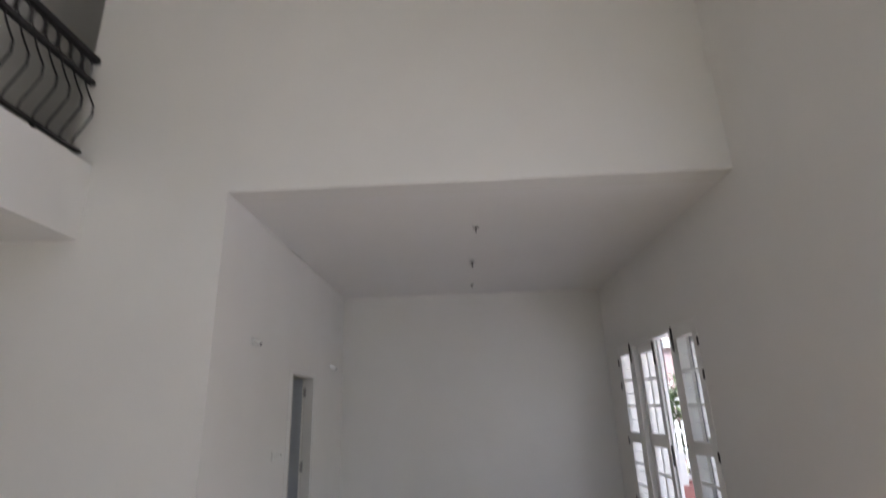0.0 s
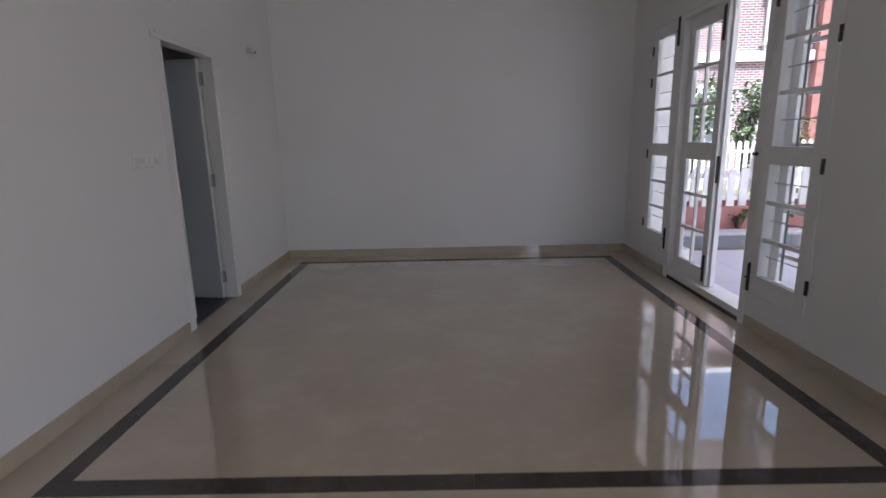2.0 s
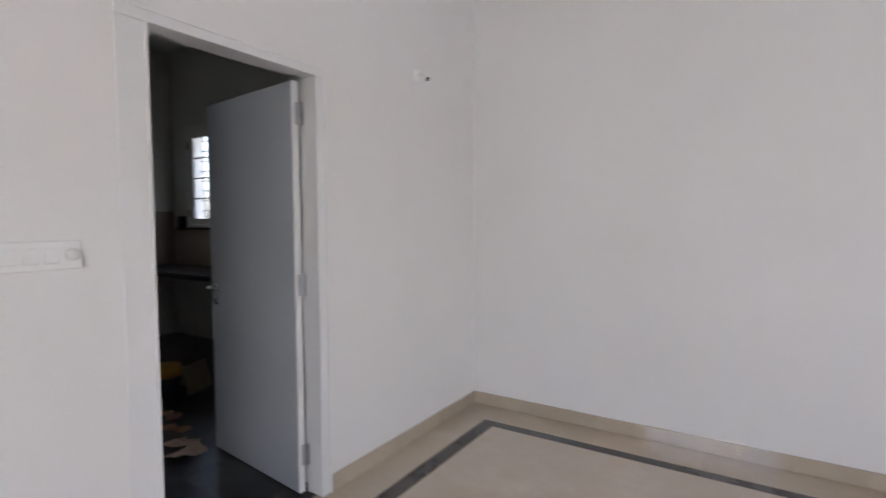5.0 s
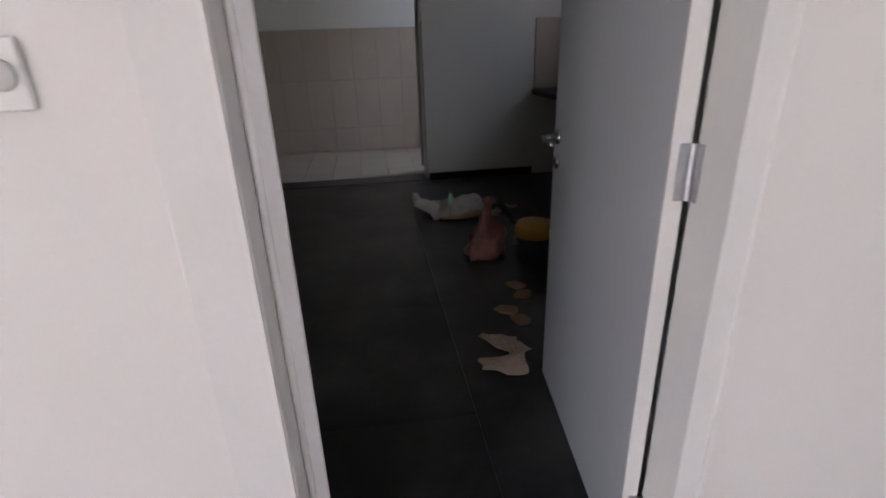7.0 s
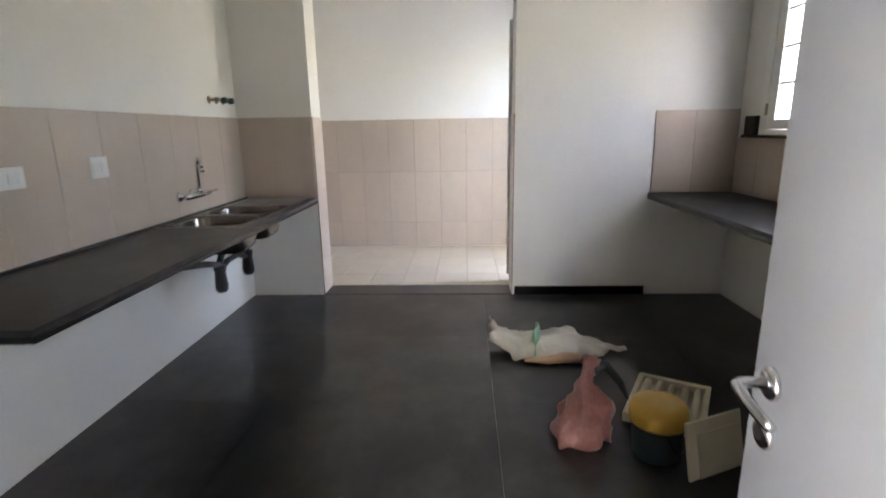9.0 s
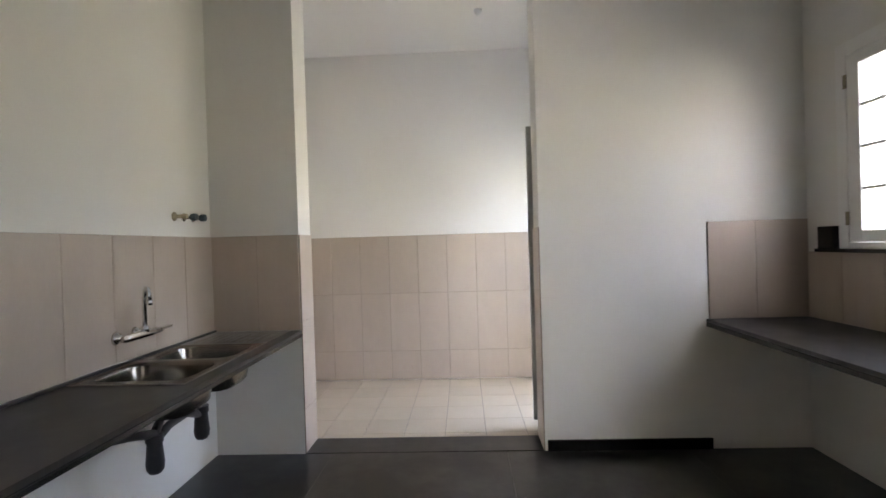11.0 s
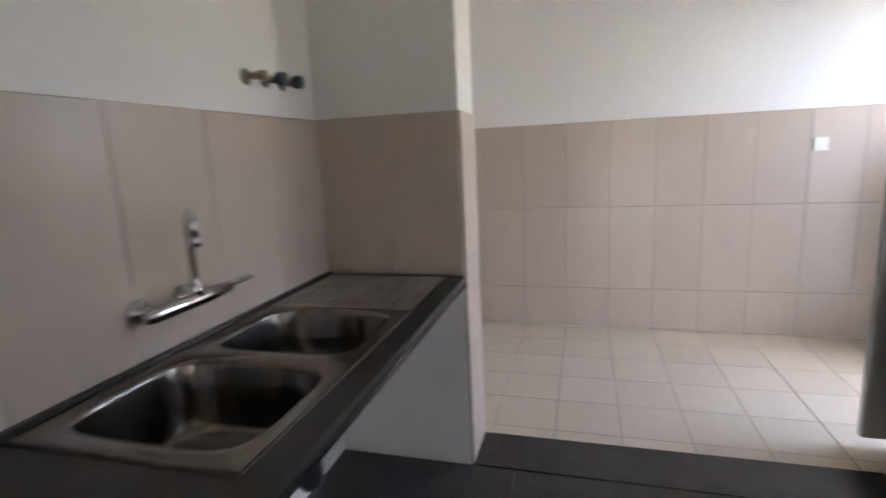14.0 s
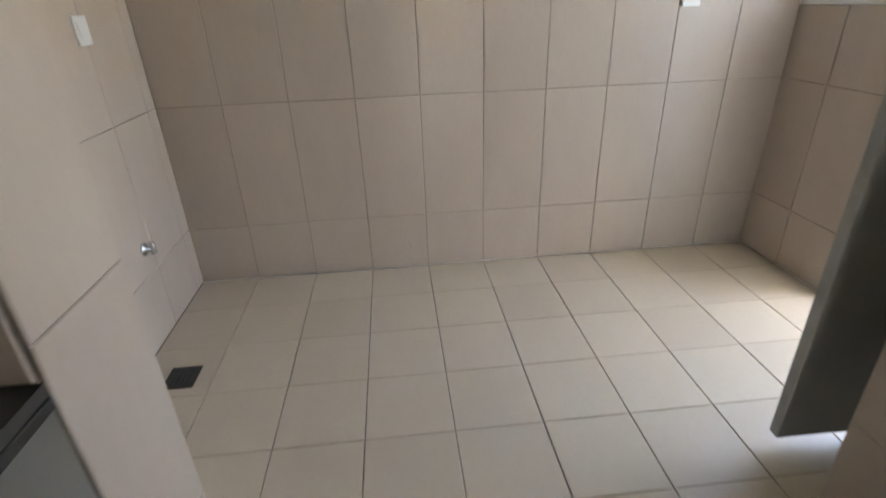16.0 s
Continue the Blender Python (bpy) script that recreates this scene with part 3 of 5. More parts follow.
for y0, y1, outer, inner in ((6.83, 7.41, 7.41, 6.83), (4.86, 5.455, 4.86, 5.455)):
    lf = glazed_leaf(french, y0, y1, 0.27, 2.42, GX0, XR + 0.045, 1, (0.13, 0.12), 0.105, (1.175, 1.295), 3, "side_light", bars=True)
    for hz in (0.459, 1.186, 1.904, 2.213):
        part("hinge", boxes((GX0 - 0.010, GX0, outer - 0.012, outer + 0.012, hz - 0.045, hz + 0.045), bevel=0.002), DARKMETAL, lf, "dark metal side hinge")
    s = 1 if inner < outer else -1
    bolt(lf, inner + s * 0.02, 2.17, 2.43, GX0)
    bolt(lf, inner + s * 0.02, 0.27, 0.48, GX0)
part("apron", boxes((XR - 0.004, XR, 6.83, 7.42, 0.10, 0.262), (XR - 0.004, XR, 4.85, 5.455, 0.10, 0.262), bevel=0.001), ENAMEL, french)
# the fixed leaf is closed; the other is folded back outside against the side light
lf = glazed_leaf(french, 6.145, 6.757, 0.088, 2.383, XR + 0.055, XR + 0.095, 2, (0.14, 0.115), 0.092, (1.16, 1.31), 3, "door_leaf")
bolt(lf, 6.185, 2.10, 2.37, XR + 0.055)
bolt(lf, 6.185, 0.12, 0.36, XR + 0.055)
part("rebate_strip", boxes((XR + 0.085, XR + 0.125, 6.118, 6.1445, 0.088, 2.383), bevel=0.002), ENAMEL, lf)
part("lock_case", boxes((XR + 0.062, XR + 0.088, 6.1435, 6.1448, 0.98, 1.2)), DARKMETAL, lf)
fold = Matrix.Translation((XR + 0.16, 5.50, 0)) @ Matrix.Rotation(radians(4), 4, "Z") @ Matrix.Translation((-(XR + 0.16), -5.50, 0))
glazed_leaf(french, 4.885, 5.495, 0.088, 2.383, XR + 0.155, XR + 0.195, 2, (0.14, 0.115), 0.092, (1.16, 1.31), 3, "door_leaf", fold)
part("knob", lathe(bmesh.new(), [(0.001, 0), (0.012, 0), (0.008, 0.012), (0.016, 0.02), (0.012, 0.03), (0.001, 0.032)], 16, (GX0 - 0.032, 5.49, 1.24), "x"), DARKMETAL, french, "small dark catch on the post")

# ---- wall and ceiling fixtures of the dining room ----
def lamp_point(y, z):
    ob = thing("wall_lamp_holder", (XL, y, z), "white batten lamp holder with an empty dark socket", "lamp holder", "wall lamp points")
    part("base", lathe(bmesh.new(), [(0.001, 0), (0.034, 0), (0.036, 0.008), (0.028, 0.016), (0.001, 0.016)], 20, (XL, y, z), "x"), WHITEP, ob, smooth=True)
    bm = tube(bmesh.new(), [(XL + 0.012, y, z), (XL + 0.05, y + 0.004, z - 0.016), (XL + 0.072, y + 0.006, z - 0.028)], [0.022, 0.024, 0.02], 16)
    part("socket", bm, WHITEP, ob, smooth=True)
    # the socket is solid; a black disc paints the shade of its hollow
    part("contact_ring", tube(bmesh.new(), [(XL + 0.071, y + 0.006, z - 0.0275), (XL + 0.076, y + 0.0062, z - 0.030)], 0.015, 14), BLACKP, ob, "black disc painted for the shaded socket hollow")


lamp_point(7.257, 2.301)
lamp_point(4.466, 2.318)


def ceiling_point(x, y, big):
    ob = thing("ceiling_lamp_holder", (x, y, ZC), "small ceiling rose with a short hanging wire", "lamp holder", "ceiling lamp points")
    part("rose", lathe(bmesh.new(), [(0.001, 0), (0.03, 0), (0.026, -0.02), (0.001, -0.022)], 18, (x, y, ZC)), WHITEP, ob, smooth=True)
    pts = [(x, y, ZC - 0.02), (x + 0.004, y, ZC - 0.05), (x - 0.008, y + 0.005, ZC - 0.065), (x + 0.004, y, ZC - 0.065 - 0.03 * big)]
    part("wire", tube(bmesh.new(), pts, 0.006, 8), DARKMETAL, ob)
    part("hook", tube(bmesh.new(), [(x - 0.03, y, ZC - 0.018), (x - 0.03, y, ZC - 0.03), (x + 0.03, y, ZC - 0.03), (x + 0.03, y, ZC - 0.018)], 0.004, 8), DARKMETAL, ob)


ceiling_point(0.414, 4.768, 0.5)
ceiling_point(0.398, 6.033, 1)
ceiling_point(0.408, 7.229, 0.2)


def plate(name, m, w, h, n, label, wide=False):
    """A switch or socket plate; local x across, z up, standing out along -y."""
    c = m.translation
    ob = thing(name, c, label, "switch" if "switch" in name else "socket")
    part("plate", turned(boxes((-w / 2, w / 2, -0.010, 0, -h / 2, h / 2), bevel=0.003), m), WHITEP, ob)
    for k in range(n):
        u = -w / 2 + w * (k + 0.5) / n
        if wide and k == n - 1:
            part("regulator", turned(lathe(bmesh.new(), [(0.001, 0), (0.02, 0), (0.018, -0.012), (0.001, -0.013)], 20, (u, -0.010, 0), "y"), m), WHITEP, ob, smooth=True)
        else:
            part("rocker", turned(boxes((u - w / n * 0.36, u + w / n * 0.36, -0.0145, -0.010, -h * 0.27, h * 0.27), bevel=0.002), m), WHITEP, ob)
    return ob


plate("switch_plate", pose(XL, 5.245, 1.295, 0, 0, 90), 0.27, 0.09, 5, "white modular switch plate with rockers and a regulator", True)
plate("socket_plate", pose(-3.83, KY0 - 0.0, 1.232, 0, 0, 180) @ Matrix.Translation((0, -0.009, 0)), 0.135, 0.09, 3, "white plastic socket plate on the tiles")
plate("socket_plate", pose(-4.346, KY0, 1.240, 0, 0, 180) @ Matrix.Translation((0, -0.009, 0)), 0.12, 0.105, 2, "square white plastic socket plate on the tiles")
plate("socket_plate", pose(UX0, 6.66, 1.30, 0, 0, 90) @ Matrix.Translation((0, -0.009, 0)), 0.085, 0.085, 1, "small white socket plate on utility tiles")
plate("socket_plate", pose(-7.50, UY0, 1.265, 0, 0, 180) @ Matrix.Translation((0, -0.009, 0)), 0.085, 0.1, 1, "small white socket plate on utility tiles")

# ---- balcony rail over the living room ----
RAILX = -2.985
rail = thing("balcony_railing", (RAILX, 1.0, 3.75), "black wrought-iron railing with bellied balusters", "railing")
part("bottom_rail", boxes((RAILX - 0.02, RAILX + 0.02, -4.4, 3.70, 3.862, 3.890), bevel=0.003), IRON, rail)
part("middle_rail", boxes((RAILX - 0.025, RAILX + 0.025, -4.4, 3.70, 4.540, 4.585), bevel=0.004), IRON, rail)
part("handrail", boxes((RAILX - 0.032, RAILX + 0.032, -4.4, 3.70, 4.765, 4.825), bevel=0.008), IRON, rail)
for k in range(6):
    part("foot", boxes((RAILX - 0.015, RAILX + 0.015, 3.2 - k * 1.45, 3.23 - k * 1.45, 3.75, 3.862)), IRON, rail)
bal = bmesh.new()
prof = [(0, 0), (0.015, 0.07), (0.07, 0.17), (0.125, 0.28), (0.12, 0.38), (0.07, 0.48), (0.025, 0.58), (0.005, 0.66)]
tube(bal, [(RAILX + dx * 1.05, 0, 3.885 + z) for dx, z in prof], 0.0085, 8)
bal_me = bpy.data.meshes.new("baluster")
bal.to_mesh(bal_me)
bal_me.materials.append(IRON)
bal.free()
ring = bmesh.new()
tube(ring, [(RAILX, 0.055 * math.cos(a), 4.675 + 0.085 * math.sin(a)) for a in [k * math.tau / 16 for k in range(16)]], 0.006, 6, closed=True)
ring_me = bpy.data.meshes.new("ring")
ring.to_mesh(ring_me)
ring_me.materials.append(IRON)
ring.free()
pin = boxes((RAILX - 0.007, RAILX + 0.007, -0.007, 0.007, 4.585, 4.765))
pin_me = bpy.data.meshes.new("pin")
pin.to_mesh(pin_me)
pin_me.materials.append(IRON)
pin.free()
for k in range(40):
    y = 3.60 - k * 0.135
    for nm, me, dy in (("baluster", bal_me, 0), ("ring", ring_me, 0), ("pin", pin_me, -0.0675)):
        o = new(nm, me)
        o.parent = rail
        o.matrix_parent_inverse = Matrix.Translation(-rail.location)
        o.location = (0, y + dy, 0)

# ---- kitchen ----
kfloor = thing("floor_kitchen", (-4, 6, -0.1), "dusty black granite kitchen floor in large slabs", "floor", kind="structure")
part("bed", boxes((-6.295, -1.90, KY0, KY1, -0.14, -0.022), (-1.90, -1.70, 5.51, 6.46, -0.14, -0.022)), GROUT, kfloor)
xs = [-6.03, -5.13, -4.23, -3.33, -2.43, -1.90]
ys = [KY0, 4.92, 6.12, 7.32, KY1]
for xa, xb in zip(xs, xs[1:]):
    for ya, yb in zip(ys, ys[1:]):
        part("granite_slab", boxes((xa + 0.0008, xb - 0.0008, ya + 0.0008, yb - 0.0008, -0.02, 0)), GRANITE, kfloor)
part("granite_slab", boxes((-6.295, -6.0316, OPL, OPR, -0.02, 0.004)), GRANITE, kfloor)
part("granite_slab", boxes((-1.8992, -1.7008, 5.5106, 6.4594, -0.02, 0)), GRANITE, kfloor)
kskirt = thing("baseboard_kitchen", (-4, 6, 0), "low black granite skirting on kitchen walls", "baseboard", kind="structure")
part("skirting_piece", boxes((KX, KX + 0.018, 6.395, 7.49, 0.0006, 0.075), bevel=0.003), GRANITE_E, kskirt)
part("skirting_piece", boxes((-3.13, -1.91, KY0, KY0 + 0.018, 0.0006, 0.075), bevel=0.003), GRANITE_E, kskirt)

# wall tiles
TW, TH, TT = 0.3, 0.606, 0.009
tile_cache = {}


def tile_wall(name, origin, yaw, joints, rows, label, material=TILE):
    """Tiles on a wall: joints along the wall from its origin, rows as heights; facing local -y."""
    ob = thing(name, origin, label, "wall tiles", kind="structure")
    ob.rotation_euler = (0, 0, radians(yaw))
    g = 0.0022
    bm = boxes((joints[0], joints[-1], -TT + 0.004, 0, rows[0], rows[-1]))
    back = link("grout_bed", bm, GROUT)
    back.parent = ob
    for a, b in zip(joints, joints[1:]):
        for za, zb in zip(rows, rows[1:]):
            w, h = round(b - a - g, 3), round(zb - za - g, 3)
            if w < 0.01 or h < 0.01:
                continue
            key = (w, h)
            if key not in tile_cache:
                tile_cache[key] = tile_mesh(w, h, TT, "tile")
            put_tile("tile", tile_cache[key], material, ob, Matrix.Translation(((a + b) / 2, 0, za + g / 2)))
    return ob


def steps(a, first, pitch, b):
    out, v = [a], first
    while v < b - 0.02:
        if v > a + 0.02:
            out.append(v)
        v += pitch
    return out + [b]


# south wall above the sink counter (local x runs towards -X)
tile_wall("tiles_sink_wall", (0, KY0, 0), 180, [-x for x in [-3.16, -3.47, -3.78, -4.09, -4.40, -4.717, -5.037, -5.365, -5.69, -6.03]], [0.861, DADO],
          "beige streaked ceramic tile band above the sink counter")
tile_wall("tiles_pier", (KX, 0, 0), 90, [KY0 + TT, 4.436, OPL], [0.861, DADO], "beige streaked ceramic tiles on the kitchen pier")
tile_wall("tiles_pier_reveal", (0, OPL, 0), 180, [-KX, -KX + 0.265 - 0.001], [0.004, 0.307, 0.917, DADO], "pale ceramic tiles lining the opening side")
tile_wall("tiles_jamb_reveal", (0, OPR, 0), 0, [-6.294, KX], [0.004, 0.307, 0.917, DADO], "pale ceramic tiles lining the opening side")
tile_wall("tiles_stove_end", (KX, 0, 0), 90, [7.488, 7.80, KY1], [0.871, DADO], "beige streaked ceramic tiles beside the window counter")
tile_wall("tiles_stove_wall", (0, KY1, 0), 0, steps(KX + TT, -5.72, 0.305, -3.2), [0.871, 1.30], "beige ceramic tiles between counter and window sill")

# sink counter, open below
CT = 0.858
counter = thing("sink_counter", (-4.6, KY0, 0.8), "black granite sink counter projecting from the wall", "counter")
SX0, SX1, SY0, SY1 = -5.985, -4.690, 4.150, 4.668


def deck(x0, x1, y0, y1, z0, z1, hole):
    hx0, hx1, hy0, hy1 = hole
    return boxes((x0, hx0, y0, y1, z0, z1), (hx1, x1, y0, y1, z0, z1), (hx0, hx1, y0, hy0, z0, z1), (hx0, hx1, hy1, y1, z0, z1))


top = deck(KX + 0.0006, -3.14, KY0 + 0.0006, 4.735, CT - 0.022, CT, (-5.56, -4.73, 4.185, 4.64))
bmesh.ops.remove_doubles(top, verts=top.verts, dist=1e-5)
part("worktop", top, GRANITE_T, counter)
part("upstand", boxes((KX + 0.012, -3.142, KY0 + 0.0095, KY0 + 0.03, CT + 0.0004, CT + 0.016), bevel=0.003), GRANITE_T, counter, "narrow granite strip against the tiles")
part("front_edge", boxes((KX + 0.001, -3.14, 4.705, 4.738, CT - 0.045, CT - 0.0222), bevel=0.004), GRANITE_E, counter)
part("end_edge", boxes((-3.165, -3.141, KY0 + 0.001, 4.7048, CT - 0.045, CT - 0.0222)), GRANITE_E, counter)

sink = thing("kitchen_sink", (-5.3, 4.4, CT), "stainless steel double-bowl sink with a ridged drainboard", "sink")


def bowl_cell(cx, cy, A, B, a, b, z, depth, n=48):
    """Rim plate of one cell and the rounded bowl sunk in it."""
    bm = bmesh.new()
    loops = []
    th = [k * math.tau / n for k in range(n)]

    def sq(t, p):
        c, s = math.cos(t), math.sin(t)
        r = (abs(c) ** p + abs(s) ** p) ** (-1 / p)
        return c * r, s * r
    loops.append([bm.verts.new((cx + A * max(-1, min(1, math.cos(t) / max(abs(math.cos(t)), abs(math.sin(t))))),
                                cy + B * max(-1, min(1, math.sin(t) / max(abs(math.cos(t)), abs(math.sin(t))))), z)) for t in th])
    for f, dz, p in ((1.03, 0.0, 5), (1.0, -0.004, 5), (0.985, -0.015, 5), (0.95, -depth * 0.6, 4.5), (0.92, -depth * 0.88, 4), (0.84, -depth * 0.98, 4), (0.3, -depth - 0.004, 2.5), (0.11, -depth - 0.006, 2)):
        loops.append([bm.verts.new((cx + a * f * sq(t, p)[0], cy + b * f * sq(t, p)[1], z + dz)) for t in th])
    for p, q in zip(loops, loops[1:]):
        for k in range(n):
            bm.faces.new((p[k], p[(k + 1) % n], q[(k + 1) % n], q[k]))
    bm.faces.new(loops[-1])
    return bm


SZ = CT + 0.006
yc, B = (SY0 + SY1) / 2, (SY1 - SY0) / 2
c1 = bowl_cell(-4.915, yc - 0.003, 0.2245, B, 0.180, 0.219, SZ, 0.19)
part("bowl", c1, STEEL_IN, sink, smooth=True)
c2 = bowl_cell(-5.345, yc - 0.003, 0.2055, B, 0.177, 0.216, SZ, 0.19)
part("bowl", c2, STEEL_IN, sink, smooth=True)
db = bmesh.new()
box(db, SX0, -5.5505, SY0 - 0.003, SY1 - 0.003, CT + 0.001, SZ)
part("drainboard", db, STEEL, sink)
for k in range(9):
    y = SY0 + 0.06 + k * 0.046
    part("rib", tube(bmesh.new(), [(-5.60, y, SZ - 0.004), (-5.63, y, SZ - 0.0022), (-5.90, y, SZ - 0.0022), (-5.93, y, SZ - 0.004)], 0.005, 8), STEEL, sink, smooth=True)
part("rim", boxes((SX0, SX1, SY0 - 0.003, SY0 + 0.001, CT + 0.0005, SZ), (SX0, SX1, SY1 - 0.007, SY1 - 0.003, CT + 0.0005, SZ), (SX1 - 0.002, SX1 + 0.002, SY0, SY1 - 0.003, CT + 0.0005, SZ)), STEEL, sink)
for cx in (-4.915, -5.345):
    part("waste", lathe(bmesh.new(), [(0.001, 0), (0.035, 0), (0.03, 0.004), (0.001, 0.002)], 20, (cx, yc, SZ - 0.197)), CHROME, sink, smooth=True)

drain = thing("sink_drain", (-5.0, 4.45, 0.4), "black plastic bottle traps and pipes under the sink", "drain pipe")
for cx, tx in ((-4.915, -4.82), (-5.345, -5.225)):
    part("tail_pipe", tube(bmesh.new(), [(cx, yc, SZ - 0.2), (cx, yc, 0.63), (tx, 4.44, 0.60), (tx, 4.44, 0.54)], 0.021, 14), BLACKP, drain, smooth=True)
    part("trap_nut", lathe(bmesh.new(), [(0.02, 0), (0.038, 0), (0.038, 0.035), (0.02, 0.035)], 16, (tx, 4.44, 0.565)), BLACKP, drain)
    part("bottle_trap", lathe(bmesh.new(), [(0.001, 0), (0.026, 0.004), (0.037, 0.02), (0.04, 0.05), (0.036, 0.09), (0.033, 0.13), (0.031, 0.15), (0.001, 0.155)], 20, (tx, 4.44, 0.42)), BLACKP, drain, smooth=True)
part("cross_pipe", tube(bmesh.new(), [(-5.225, 4.44, 0.555), (-5.1, 4.43, 0.60), (-4.95, 4.43, 0.595), (-4.82, 4.44, 0.565)], 0.02, 12), BLACKP, drain, smooth=True)
part("outlet_pipe", tube(bmesh.new(), [(-4.82, 4.44, 0.60), (-4.68, 4.42, 0.64), (-4.52, 4.30, 0.655), (-4.46, KY0 + 0.001, 0.655)], 0.02, 12), BLACKP, drain, smooth=True)

tap = thing("wall_mixer_tap", (-5.15, KY0 + 0.01, 1.0), "chrome wall-mounted kitchen tap with tall spout", "tap")
part("body", tube(bmesh.new(), [(-5.00, 4.185, 1.0), (-5.04, 4.185, 1.0), (-5.2, 4.185, 1.0), (-5.30, 4.185, 1.0)], [0.017, 0.021, 0.021, 0.017], 16), CHROME, tap, smooth=True)
for x in (-5.04, -5.19):
    part("flange", lathe(bmesh.new(), [(0.001, 0), (0.034, 0), (0.03, 0.012), (0.016, 0.02), (0.016, 0.06), (0.001, 0.062)], 18, (x, KY0 + TT, 1.0), "y"), CHROME, tap, smooth=True)
part("spout", tube(bmesh.new(), [(-5.17, 4.185, 1.01), (-5.17, 4.187, 1.19), (-5.168, 4.194, 1.222), (-5.160, 4.206, 1.238), (-5.146, 4.222, 1.236), (-5.134, 4.236, 1.214), (-5.130, 4.241, 1.175)], 0.0115, 12), CHROME, tap, smooth=True)
part("aerator", lathe(bmesh.new(), [(0.001, 0), (0.014, 0), (0.014, 0.025), (0.001, 0.025)], 14, (-5.130, 4.241, 1.153)), CHROME, tap, smooth=True)
part("lever", boxes((-5.40, -5.29, 4.172, 4.198, 1.0, 1.014), bevel=0.004), CHROME, tap)
part("collar", lathe(bmesh.new(), [(0.001, 0), (0.02, 0), (0.02, 0.03), (0.001, 0.03)], 16, (-5.17, 4.185, 1.01)), CHROME, tap, smooth=True)


def stop_valve(x, cap, label):
    ob = thing("water_valve", (x, KY0, 1.64), label, "valve", "water points above the sink")
    part("pipe", lathe(bmesh.new(), [(0.001, 0), (0.028, 0), (0.026, 0.006), (0.012, 0.01), (0.012, 0.05), (0.001, 0.051)], 16, (x, KY0, 1.64), "y"), BRASS if cap is BRASS else CHROME, ob, smooth=True)
    part("cap", lathe(bmesh.new(), [(0.001, 0), (0.014, 0), (0.017, 0.01), (0.015, 0.03), (0.001, 0.034)] if cap is BRASS else [(0.001, 0), (0.02, 0), (0.024, 0.01), (0.022, 0.035), (0.001, 0.04)], 8 if cap is BRASS else 18, (x, KY0 + 0.05, 1.64), "y"), cap, ob)


stop_valve(-5.60, BRASS, "dull brass capped water outlet on the wall")
stop_valve(-5.705, TEAL, "chrome water valve with a dark teal cap")
stop_valve(-5.81, TEAL, "chrome water valve with a dark teal cap")

# stove counter under the window
counter2 = thing("stove_counter", (-4.6, 7.8, 0.8), "dusty black granite counter under the kitchen window", "counter")
part("worktop", boxes((KX + 0.0006, -3.05, 7.47, KY1 - 0.0006, 0.848, 0.87), bevel=0.003), GRANITE_T, counter2)
part("front_edge", boxes((KX + 0.001, -3.05, 7.468, 7.498, 0.82, 0.8478), bevel=0.003), GRANITE_E, counter2)

# casement window
kw = thing("window_2", (-5.08, KY1, 1.3), "white wooden casement window with daylight behind", "window", kind="structure")
WY0, WY1 = KY1 - 0.012, KY1 + 0.05
part("frame", boxes((-5.735, -5.655, WY0, WY1, 1.325, 2.53), (-4.505, -4.425, WY0, WY1, 1.325, 2.53), (-5.655, -4.505, WY0, WY1, 2.45, 2.53), (-5.655, -4.505, WY0, WY1, 1.325, 1.36), bevel=0.003), ENAMEL, kw)
for xa, xb in ((-5.652, -5.064), (-5.060, -4.508)):
    sash = part("sash", boxes((xa, xa + 0.09, WY0 + 0.002, WY0 + 0.042, 1.362, 2.448), (xb - 0.09, xb, WY0 + 0.002, WY0 + 0.042, 1.362, 2.448),
                              (xa + 0.09, xb - 0.09, WY0 + 0.002, WY0 + 0.042, 1.362, 1.43), (xa + 0.09, xb - 0.09, WY0 + 0.002, WY0 + 0.042, 2.38, 2.448), bevel=0.003), ENAMEL, kw)
    p = part("pane", boxes((xa + 0.09, xb - 0.09, WY0 + 0.02, WY0 + 0.024, 1.43, 2.38)), GLASS, sash)
    p.visible_shadow = False
    part("glazing_bars", boxes(*[(xa + 0.09, xb - 0.09, WY0 + 0.012, WY0 + 0.034, 1.43 + 0.2375 * k - 0.008, 1.43 + 0.2375 * k + 0.008) for k in (1, 2, 3)]), ENAMEL, sash)
part("security_bars", boxes(*[(-5.65, -4.51, KY1 + 0.15, KY1 + 0.16, 1.40 + 0.12 * k, 1.414 + 0.12 * k) for k in range(9)], *[(-5.62 + 0.275 * k, -5.604 + 0.275 * k, KY1 + 0.16, KY1 + 0.17, 1.34, 2.49) for k in range(5)]), HINGE, kw, "grey steel security grille")
part("catch", boxes((-5.075, -5.05, WY0 - 0.02, WY0 + 0.002, 1.82, 1.92), bevel=0.004), HINGE, kw, "metal window catch")
for hz in (1.5, 2.3):
    part("hinge", boxes((-5.67, -5.645, WY0 - 0.008, WY0, hz - 0.04, hz + 0.04), bevel=0.002), BRASS, kw)
part("sill", boxes((-5.88, -4.40, KY1 - 0.06, KY1 - 0.0006, 1.301, 1.323), bevel=0.003), GRANITE_E, kw, "black granite window sill")
part("sill_block", boxes((-5.88, -5.745, KY1 - 0.04, KY1 - 0.0006, 1.3235, 1.46), bevel=0.003), GRANITE_E, kw, "black granite upstand on the sill end")

